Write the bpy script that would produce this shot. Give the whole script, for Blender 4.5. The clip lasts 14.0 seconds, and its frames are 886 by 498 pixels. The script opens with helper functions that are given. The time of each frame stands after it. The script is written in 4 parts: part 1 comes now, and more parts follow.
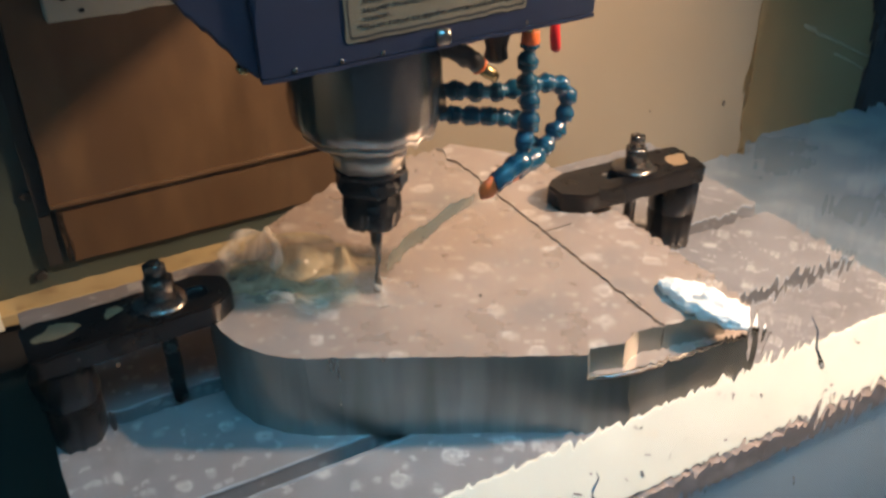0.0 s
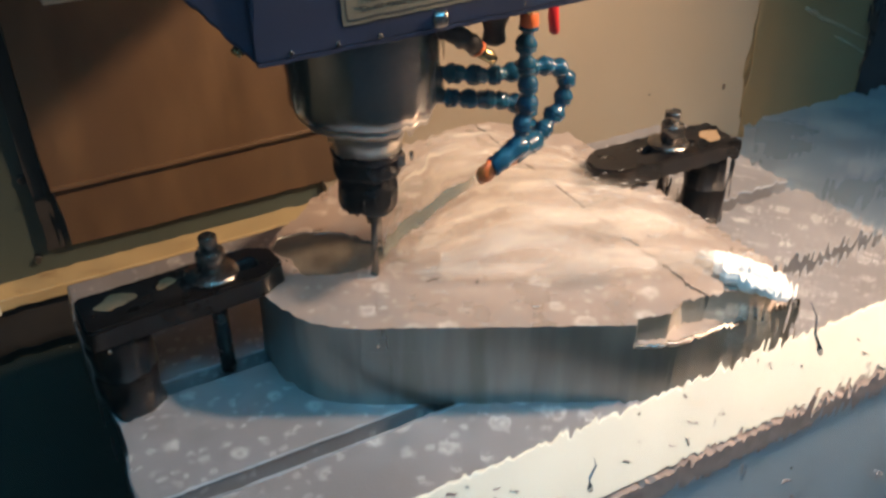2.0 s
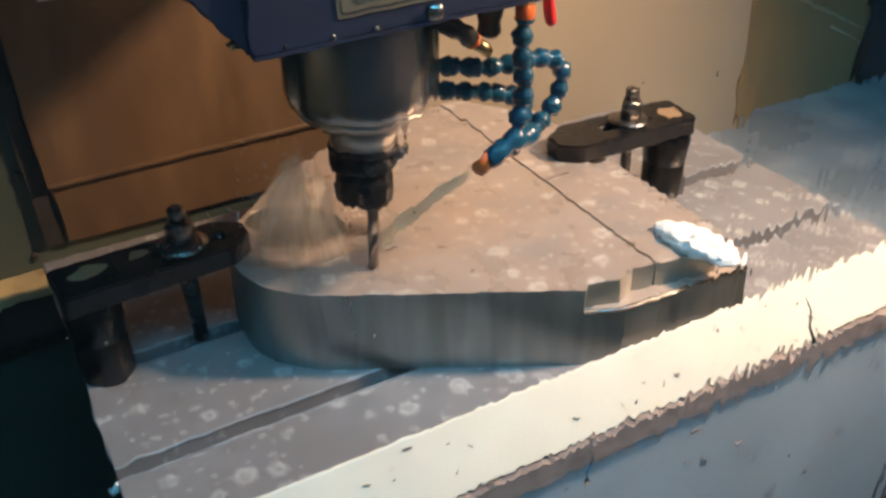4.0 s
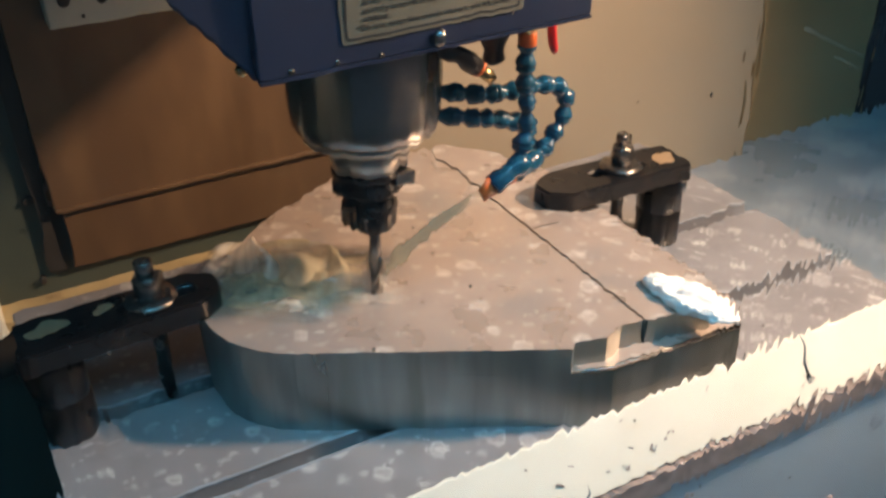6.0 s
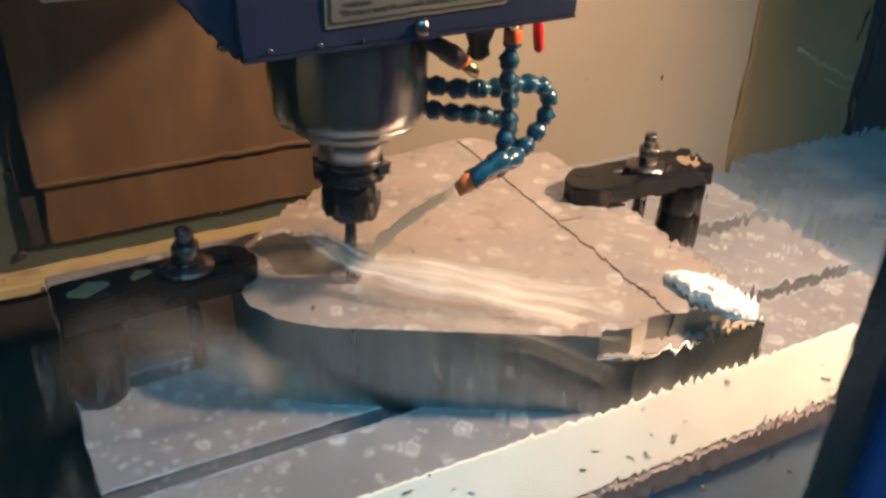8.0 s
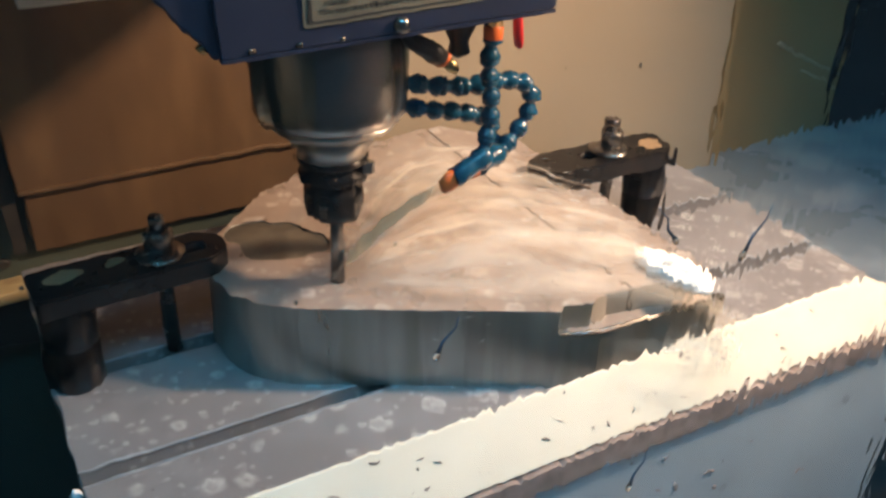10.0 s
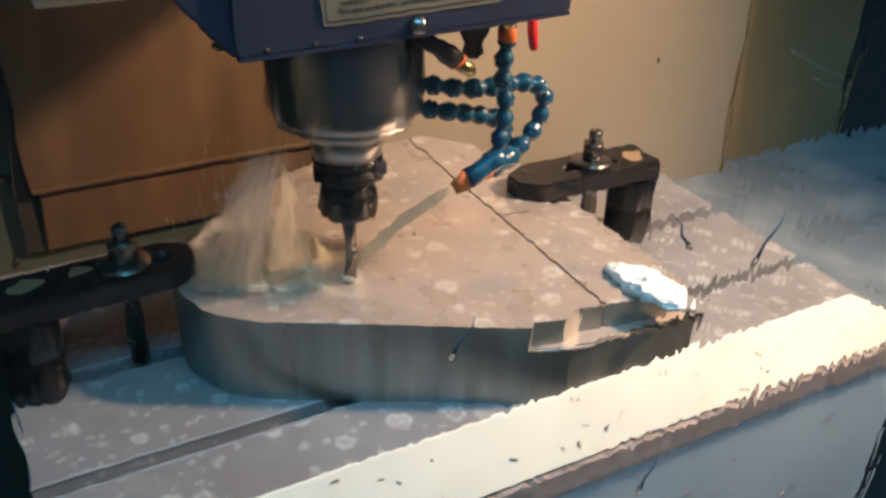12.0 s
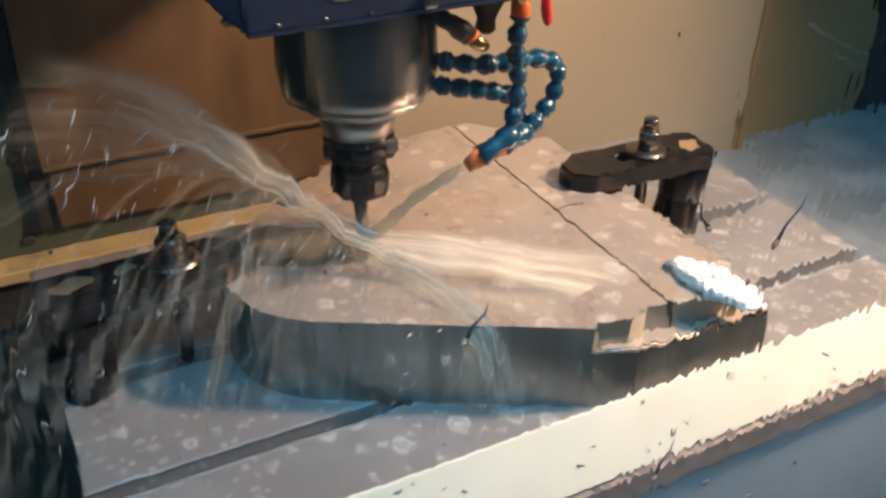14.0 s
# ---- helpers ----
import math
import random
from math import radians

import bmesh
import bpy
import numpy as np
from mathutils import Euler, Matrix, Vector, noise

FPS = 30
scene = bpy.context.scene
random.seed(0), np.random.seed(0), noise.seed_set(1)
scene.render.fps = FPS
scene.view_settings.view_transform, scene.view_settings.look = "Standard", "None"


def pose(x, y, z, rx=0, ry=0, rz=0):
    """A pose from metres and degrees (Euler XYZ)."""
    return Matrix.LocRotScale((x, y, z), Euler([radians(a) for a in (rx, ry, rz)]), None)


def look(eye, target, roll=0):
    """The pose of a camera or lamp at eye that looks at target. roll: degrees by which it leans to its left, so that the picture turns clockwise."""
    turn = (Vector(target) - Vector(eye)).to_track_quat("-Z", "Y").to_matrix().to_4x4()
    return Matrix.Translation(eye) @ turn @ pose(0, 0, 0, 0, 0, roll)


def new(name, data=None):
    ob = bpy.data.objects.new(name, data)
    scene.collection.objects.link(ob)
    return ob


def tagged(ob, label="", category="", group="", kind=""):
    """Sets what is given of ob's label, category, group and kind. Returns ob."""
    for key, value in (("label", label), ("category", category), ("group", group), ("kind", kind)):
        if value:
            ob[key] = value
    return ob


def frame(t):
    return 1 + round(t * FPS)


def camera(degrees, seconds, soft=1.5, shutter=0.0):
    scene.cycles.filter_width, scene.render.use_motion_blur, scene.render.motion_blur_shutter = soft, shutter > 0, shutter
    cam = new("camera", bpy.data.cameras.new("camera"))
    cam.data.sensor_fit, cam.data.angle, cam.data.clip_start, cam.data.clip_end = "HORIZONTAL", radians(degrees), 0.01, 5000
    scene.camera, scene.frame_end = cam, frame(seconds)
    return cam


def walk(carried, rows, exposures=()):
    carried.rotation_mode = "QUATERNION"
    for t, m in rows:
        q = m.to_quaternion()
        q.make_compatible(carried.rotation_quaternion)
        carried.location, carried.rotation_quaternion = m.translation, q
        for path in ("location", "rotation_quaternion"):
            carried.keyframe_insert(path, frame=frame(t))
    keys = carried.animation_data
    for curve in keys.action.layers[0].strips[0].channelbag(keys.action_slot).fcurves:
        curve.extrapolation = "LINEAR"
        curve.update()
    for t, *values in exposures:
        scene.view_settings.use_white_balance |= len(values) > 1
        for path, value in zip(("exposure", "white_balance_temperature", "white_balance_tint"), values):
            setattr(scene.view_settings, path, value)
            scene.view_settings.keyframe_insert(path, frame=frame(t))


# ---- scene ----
# ---------------------------------------------------------------- camera
PATH = [  # seconds, eye x y z, yaw, pitch, roll
    (0.0, -0.2760, -0.6516, 0.5693, -28.01, -31.90, -0.83),
    (0.5, -0.2752, -0.6510, 0.5702, -27.79, -32.19, -0.84),
    (1.0, -0.2757, -0.6517, 0.5698, -27.74, -32.29, -1.07),
    (1.5, -0.2752, -0.6498, 0.5683, -28.01, -32.58, -0.73),
    (2.0, -0.2742, -0.6495, 0.5683, -28.10, -32.95, -0.77),
    (2.5, -0.2741, -0.6493, 0.5700, -28.26, -33.50, -1.03),
    (3.0, -0.2731, -0.6490, 0.5687, -28.39, -33.85, -0.90),
    (5.3, -0.2753, -0.6540, 0.5672, -27.81, -32.18, -1.76),
    (5.5, -0.2741, -0.6538, 0.5680, -27.76, -32.02, -1.44),
    (6.0, -0.2746, -0.6571, 0.5666, -27.72, -31.46, -1.27),
    (6.5, -0.2730, -0.6672, 0.5663, -26.84, -30.46, -1.31),
    (7.0, -0.2653, -0.6710, 0.5633, -28.28, -30.33, 1.67),
    (7.2, -0.2652, -0.6709, 0.5626, -28.69, -30.99, 2.72),
    (9.3, -0.2701, -0.6726, 0.5533, -27.85, -31.32, 1.07),
    (9.5, -0.2697, -0.6733, 0.5534, -28.34, -31.18, 1.58),
    (10.0, -0.2662, -0.6723, 0.5560, -29.43, -31.00, 1.43),
    (10.5, -0.2680, -0.6699, 0.5566, -29.31, -30.98, 1.49),
    (11.0, -0.2680, -0.6720, 0.5554, -29.09, -30.60, 1.55),
    (11.5, -0.2690, -0.6734, 0.5556, -28.79, -30.68, 1.76),
    (12.0, -0.2705, -0.6753, 0.5533, -28.72, -30.62, 1.71),
    (12.5, -0.2708, -0.6775, 0.5516, -28.34, -30.58, 1.60),
    (13.0, -0.2718, -0.6743, 0.5509, -27.81, -30.81, 1.51),
    (13.5, -0.2708, -0.6687, 0.5512, -28.15, -32.08, 1.93),
    (14.0, -0.2676, -0.6692, 0.5507, -27.88, -32.10, 1.28),
]
TABLE_PATH = [  # seconds, table travel x y
    (0.0, -0.0000, -0.0000),
    (0.5, 0.0077, -0.0107),
    (1.0, 0.0213, -0.0166),
    (1.5, 0.0364, -0.0124),
    (2.0, 0.0480, -0.0047),
    (2.5, 0.0528, 0.0047),
    (3.0, 0.0543, 0.0220),
    (3.6, 0.0475, 0.0360),
    (4.1, 0.0330, 0.0480),
    (4.7, 0.0130, 0.0495),
    (5.3, -0.0035, 0.0324),
    (5.5, -0.0053, 0.0266),
    (6.0, -0.0070, 0.0147),
    (6.5, -0.0015, 0.0080),
    (7.0, 0.0175, 0.0041),
    (7.2, 0.0258, 0.0082),
    (7.8, 0.0430, 0.0040),
    (8.5, 0.0550, 0.0140),
    (9.3, 0.0558, 0.0317),
    (9.5, 0.0581, 0.0338),
    (10.0, 0.0461, 0.0398),
    (10.5, 0.0376, 0.0481),
    (11.0, 0.0193, 0.0525),
    (11.5, 0.0084, 0.0470),
    (12.0, 0.0008, 0.0375),
    (12.5, -0.0017, 0.0246),
    (13.0, 0.0014, 0.0087),
    (13.5, 0.0110, -0.0021),
    (14.0, 0.0236, -0.0079),
]


cam = camera(52.14, 14.0, soft=2.8, shutter=0.4)


def camera_path():
    rows = [(t, pose(x, y, z, 90 + pitch, 0, yaw) @ pose(0, 0, 0, 0, 0, roll)) for t, x, y, z, yaw, pitch, roll in PATH]
    # the picture brightens a little while the door shades the daylight
    walk(cam, rows, ((0.0, 0.0), (6.5, 0.0), (6.9, 0.2), (8.0, 0.2), (8.8, 0.0), (14.0, 0.0)))


camera_path()

# ---------------------------------------------------------------- light
world = bpy.data.worlds.new("workshop_daylight")
scene.world = world
world.use_nodes = True
wn = world.node_tree
for n in list(wn.nodes):
    wn.nodes.remove(n)
w_out = wn.nodes.new("ShaderNodeOutputWorld")
w_bg = wn.nodes.new("ShaderNodeBackground")
w_bg.inputs["Color"].default_value = (0.42, 0.62, 0.85, 1)
w_bg.inputs["Strength"].default_value = 0.06
wn.links.new(w_bg.outputs[0], w_out.inputs[0])


def area_lamp(name, eye, target, sx, sy, watts, color, spread=180):
    data = bpy.data.lights.new(name, "AREA")
    data.shape, data.size, data.size_y, data.energy, data.color = "RECTANGLE", sx, sy, watts, color
    data.spread = radians(spread)
    ob = new(name, data)
    ob.matrix_world = look(eye, target)
    return ob


# halogen work lamp of the machine, in front and to the side of the spindle; cool daylight from the roof lights over the open front
spot = bpy.data.lights.new("work_lamp", "SPOT")
spot.energy, spot.color, spot.spot_size, spot.spot_blend, spot.shadow_soft_size = 108.0, (1.0, 0.68, 0.45), radians(114), 1.0, 0.055
new("work_lamp", spot).matrix_world = look((0.82, -0.39, 0.80), (0.18, -0.08, 0.0))
area_lamp("roof_daylight", (-0.1, -1.25, 2.5), (0.15, -0.1, 0.0), 2.6, 1.0, 50.0, (0.14, 0.62, 1.0))
scene.view_settings.exposure = 0.0


# ---------------------------------------------------------------- materials
def material(name, color, rough=0.5, metal=0.0, vary=0.12, scale=30.0, bump=0.15, fine=400.0, second=None, cover=0.5, spots=4.0,
             coat=0.0, stretch=(1, 1, 1), rough_vary=0.12):
    """Noise at two scales on colour, roughness and relief; second: a stain colour over part of the surface."""
    m = bpy.data.materials.new(name)
    m.use_nodes = True
    nt = m.node_tree
    bsdf = nt.nodes["Principled BSDF"]
    bsdf.inputs["Metallic"].default_value = metal
    if coat:
        bsdf.inputs["Coat Weight"].default_value = coat
        bsdf.inputs["Coat Roughness"].default_value = 0.06
    tc = nt.nodes.new("ShaderNodeTexCoord")
    mp = nt.nodes.new("ShaderNodeMapping")
    mp.inputs["Scale"].default_value = stretch
    nt.links.new(tc.outputs["Object"], mp.inputs["Vector"])

    def noise_node(s, detail=4.0):
        n = nt.nodes.new("ShaderNodeTexNoise")
        n.inputs["Scale"].default_value, n.inputs["Detail"].default_value = s, detail
        nt.links.new(mp.outputs[0], n.inputs["Vector"])
        return n

    big, small = noise_node(scale), noise_node(fine, 2.0)
    ramp = nt.nodes.new("ShaderNodeValToRGB")
    ramp.color_ramp.elements[0].position, ramp.color_ramp.elements[1].position = 0.3, 0.7
    ramp.color_ramp.elements[0].color = (*[c * (1 - vary) for c in color], 1)
    ramp.color_ramp.elements[1].color = (*[min(1, c * (1 + vary)) for c in color], 1)
    nt.links.new(big.outputs["Fac"], ramp.inputs["Fac"])
    out = ramp.outputs["Color"]
    if second:
        patch = noise_node(spots, 5.0)
        edge = nt.nodes.new("ShaderNodeValToRGB")
        edge.color_ramp.elements[0].position, edge.color_ramp.elements[1].position = cover - 0.06, cover + 0.06
        nt.links.new(patch.outputs["Fac"], edge.inputs["Fac"])
        mix = nt.nodes.new("ShaderNodeMix")
        mix.data_type = "RGBA"
        mix.inputs["B"].default_value = (*second, 1)
        nt.links.new(edge.outputs["Color"], mix.inputs["Factor"])
        nt.links.new(out, mix.inputs["A"])
        out = mix.outputs["Result"]
    nt.links.new(out, bsdf.inputs["Base Color"])
    rr = nt.nodes.new("ShaderNodeMapRange")
    rr.inputs["To Min"].default_value, rr.inputs["To Max"].default_value = max(0.02, rough - rough_vary), min(1, rough + rough_vary)
    nt.links.new(big.outputs["Fac"], rr.inputs["Value"])
    nt.links.new(rr.outputs[0], bsdf.inputs["Roughness"])
    if bump:
        add = nt.nodes.new("ShaderNodeMath")
        add.operation = "ADD"
        nt.links.new(big.outputs["Fac"], add.inputs[0])
        nt.links.new(small.outputs["Fac"], add.inputs[1])
        b = nt.nodes.new("ShaderNodeBump")
        b.inputs["Strength"].default_value, b.inputs["Distance"].default_value = bump, 0.002
        nt.links.new(add.outputs[0], b.inputs["Height"])
        nt.links.new(b.outputs[0], bsdf.inputs["Normal"])
    return m


M = {
    "blue": material("blue_enamel", (0.0125, 0.0175, 0.036), 0.42, vary=0.12, scale=12, bump=0.05),
    "door": material("door_blue_enamel", (0.012, 0.05, 0.22), 0.35, vary=0.08, scale=12, bump=0.04),
    "chrome": material("polished_spindle_steel", (0.40, 0.38, 0.36), 0.22, 1.0, rough_vary=0.04, vary=0.10, scale=8, bump=0.0, stretch=(1, 1, 6)),
    "dull": material("dull_turned_steel", (0.45, 0.42, 0.38), 0.34, 1.0, vary=0.12, scale=40, bump=0.05, stretch=(1, 1, 8)),
    "black": material("black_oxide_steel", (0.006, 0.0052, 0.005), 0.30, 0.0, vary=0.35, scale=45, bump=0.10, second=(0.016, 0.011, 0.008), cover=0.62, spots=40, coat=0.35),
    "nut": material("black_collet_steel", (0.03, 0.029, 0.028), 0.25, 0.7, vary=0.2, scale=50, bump=0.05),
    "carbide": material("cutter_steel", (0.22, 0.21, 0.20), 0.35, 1.0, vary=0.2, scale=90, bump=0.1),
    "bolt": material("wet_bolt_steel", (0.20, 0.18, 0.16), 0.25, 0.9, vary=0.3, scale=80, bump=0.15),
    "steel": material("machined_plate_steel", (0.43, 0.35, 0.295), 0.30, 0.35, vary=0.12, scale=25, bump=0.10, second=(0.35, 0.31, 0.28), cover=0.58, spots=12, coat=0.35),
    "side": material("sawn_plate_edge_steel", (0.33, 0.335, 0.315), 0.32, 0.8, vary=0.20, scale=60, bump=0.12, stretch=(1, 1, 0.12), second=(0.26, 0.265, 0.24), cover=0.56, spots=30),
    "table": material("wet_table_iron", (0.28, 0.27, 0.27), 0.34, 0.25, vary=0.14, scale=20, bump=0.12, second=(0.24, 0.23, 0.23), cover=0.56, spots=10, coat=0.4),
    # pale bluish steel: worn edges with their highlight put into the colour
    "rim": material("worn_slot_edge_highlight", (0.34, 0.36, 0.38), 0.35, 0.4, vary=0.25, scale=40, bump=0.1),
    # table iron painted near black, for the shade down in the slots
    "slot": material("slot_iron_with_shade", (0.06, 0.055, 0.05), 0.4, 0.4, vary=0.3, scale=40, bump=0.2),
    "cream": material("cream_enamel", (0.73, 0.715, 0.60), 0.5, vary=0.06, scale=15, bump=0.08, second=(0.66, 0.58, 0.44), cover=0.74, spots=45),
    "lip": material("rusty_guard_lip", (0.28, 0.23, 0.21), 0.5, 0.2, vary=0.3, scale=60, bump=0.4),
    "apron": material("grey_blue_enamel", (0.33, 0.40, 0.44), 0.5, vary=0.07, scale=10, bump=0.06, second=(0.22, 0.26, 0.28), cover=0.70, spots=25),
    "wall": material("cream_sheet_metal", (0.34, 0.272, 0.185), 0.5, vary=0.05, scale=5, bump=0.04, coat=0.1),
    "olive": material("olive_sheet_metal", (0.25, 0.17, 0.075), 0.5, vary=0.07, scale=5, bump=0.04),
    "brown": material("brown_steel_way_cover", (0.165, 0.098, 0.048), 0.42, 0.3, vary=0.20, scale=26, bump=0.06, stretch=(1, 1, 0.30), second=(0.148, 0.088, 0.045), cover=0.56, spots=16),
    "column": material("green_grey_enamel", (0.055, 0.07, 0.055), 0.5, vary=0.08, scale=8, bump=0.05),
    "tray": material("wet_tray_enamel", (0.24, 0.28, 0.30), 0.3, vary=0.15, scale=9, bump=0.15, second=(0.34, 0.37, 0.38), cover=0.55, spots=9, coat=0.4),
    "floor": material("oily_concrete_floor", (0.035, 0.036, 0.038), 0.6, vary=0.25, scale=6, bump=0.2),
    "ledge": material("yellowed_ledge_enamel", (0.50, 0.37, 0.18), 0.5, vary=0.12, scale=20, bump=0.1, second=(0.30, 0.20, 0.09), cover=0.66, spots=22),
    "hose": material("blue_hose_plastic", (0.006, 0.055, 0.10), 0.25, vary=0.12, scale=60, bump=0.05, coat=0.3),
    "orange": material("orange_nozzle_plastic", (0.55, 0.12, 0.025), 0.35, vary=0.1, scale=60, bump=0.05),
    "red": material("red_plastic", (0.55, 0.02, 0.02), 0.35, vary=0.1, scale=60, bump=0.03),
    "brass": material("brass_fitting", (0.62, 0.46, 0.22), 0.25, 1.0, vary=0.12, scale=60, bump=0.05),
    "rubber": material("black_rubber_hose", (0.012, 0.011, 0.010), 0.4, vary=0.2, scale=60, bump=0.1),
    "plate": material("etched_label_plate", (0.17, 0.145, 0.10), 0.4, 0.3, vary=0.15, scale=20, bump=0.05),
    "ink": material("black_label_ink", (0.02, 0.02, 0.018), 0.5, vary=0.1, scale=50, bump=0.0),
    "pale_line": material("pale_mark_colour", (0.34, 0.27, 0.17), 0.6, vary=0.2, scale=60, bump=0.1),
    "cloth": material("white_paper_towel", (0.86, 0.84, 0.78), 0.85, vary=0.04, scale=40, bump=0.5),
    "dark": material("dark_window_rubber", (0.012, 0.016, 0.02), 0.25, vary=0.2, scale=10, bump=0.03),
    "glint": material("bare_worn_metal", (0.25, 0.165, 0.09), 0.6, vary=0.1, scale=40, bump=0.1),
}


M["black"].node_tree.nodes["Principled BSDF"].inputs["Specular IOR Level"].default_value = 0.2


def turned(m, amount=0.85):
    """Fine lathe marks run round the axis, so highlights draw out along it."""
    nt = m.node_tree
    b = nt.nodes["Principled BSDF"]
    tan = nt.nodes.new("ShaderNodeTangent")
    tan.direction_type, tan.axis = "RADIAL", "Z"
    b.inputs["Anisotropic"].default_value, b.inputs["Anisotropic Rotation"].default_value = amount, 0.25
    nt.links.new(tan.outputs[0], b.inputs["Tangent"])


turned(M["chrome"], 0.88)
turned(M["dull"], 0.6)
turned(M["nut"], 0.6)


def foam_rings(m, size, color, amount=0.75, heart_tone=0.45):
    """Drying coolant: light blotches with a darker heart, strewn over a wet surface."""
    nt = m.node_tree
    bsdf = nt.nodes["Principled BSDF"]
    src = bsdf.inputs["Base Color"].links[0].from_socket
    tc = nt.nodes.new("ShaderNodeTexCoord")
    warp = nt.nodes.new("ShaderNodeTexNoise")
    warp.inputs["Scale"].default_value = 160
    nt.links.new(tc.outputs["Object"], warp.inputs["Vector"])
    add = nt.nodes.new("ShaderNodeMixRGB")
    add.blend_type, add.inputs["Fac"].default_value = "LINEAR_LIGHT", 0.0035
    nt.links.new(tc.outputs["Object"], add.inputs[1])
    nt.links.new(warp.outputs["Color"], add.inputs[2])
    vo = nt.nodes.new("ShaderNodeTexVoronoi")
    vo.inputs["Scale"].default_value, vo.inputs["Randomness"].default_value = 1 / size, 1.0
    nt.links.new(add.outputs[0], vo.inputs["Vector"])
    sep = nt.nodes.new("ShaderNodeSeparateColor")
    nt.links.new(vo.outputs["Color"], sep.inputs[0])
    div = nt.nodes.new("ShaderNodeMath")
    div.operation = "SUBTRACT"
    nt.links.new(vo.outputs["Distance"], div.inputs[0])
    rad = nt.nodes.new("ShaderNodeMapRange")
    rad.inputs["To Min"].default_value, rad.inputs["To Max"].default_value = -0.18, 0.30
    nt.links.new(sep.outputs[0], rad.inputs["Value"])
    nt.links.new(rad.outputs[0], div.inputs[1])
    ramp = nt.nodes.new("ShaderNodeValToRGB")
    e = ramp.color_ramp.elements
    e[0].position, e[0].color = 0.0, (heart_tone,) * 3 + (1,)
    e[1].position, e[1].color = 0.36, (0, 0, 0, 1)
    e.new(0.17).color = (1, 1, 1, 1)
    e.new(0.09).color = (heart_tone,) * 3 + (1,)
    shift = nt.nodes.new("ShaderNodeMath")
    shift.inputs[1].default_value = 0.16
    nt.links.new(div.outputs[0], shift.inputs[0])
    nt.links.new(shift.outputs[0], ramp.inputs["Fac"])
    fac = nt.nodes.new("ShaderNodeMath")
    fac.operation = "MULTIPLY"
    fac.inputs[1].default_value = amount
    nt.links.new(ramp.outputs["Color"], fac.inputs[0])
    heart = nt.nodes.new("ShaderNodeTexNoise")
    heart.inputs["Scale"].default_value = 2.2 / size
    nt.links.new(tc.outputs["Object"], heart.inputs["Vector"])
    fac2 = nt.nodes.new("ShaderNodeMath")
    fac2.operation = "MULTIPLY"
    nt.links.new(fac.outputs[0], fac2.inputs[0])
    nt.links.new(heart.outputs["Fac"], fac2.inputs[1])
    mix = nt.nodes.new("ShaderNodeMix")
    mix.data_type = "RGBA"
    mix.inputs["B"].default_value = (*color, 1)
    nt.links.new(fac2.outputs[0], mix.inputs["Factor"])
    nt.links.new(src, mix.inputs["A"])
    nt.links.new(mix.outputs["Result"], bsdf.inputs["Base Color"])


foam_rings(M["steel"], 0.026, (0.85, 0.80, 0.74), 1.05)
foam_rings(M["table"], 0.026, (0.80, 0.78, 0.76), 0.8)
foam_rings(M["steel"], 0.010, (0.80, 0.74, 0.68), 0.55, 1.0)
foam_rings(M["table"], 0.010, (0.72, 0.70, 0.69), 0.55, 1.0)


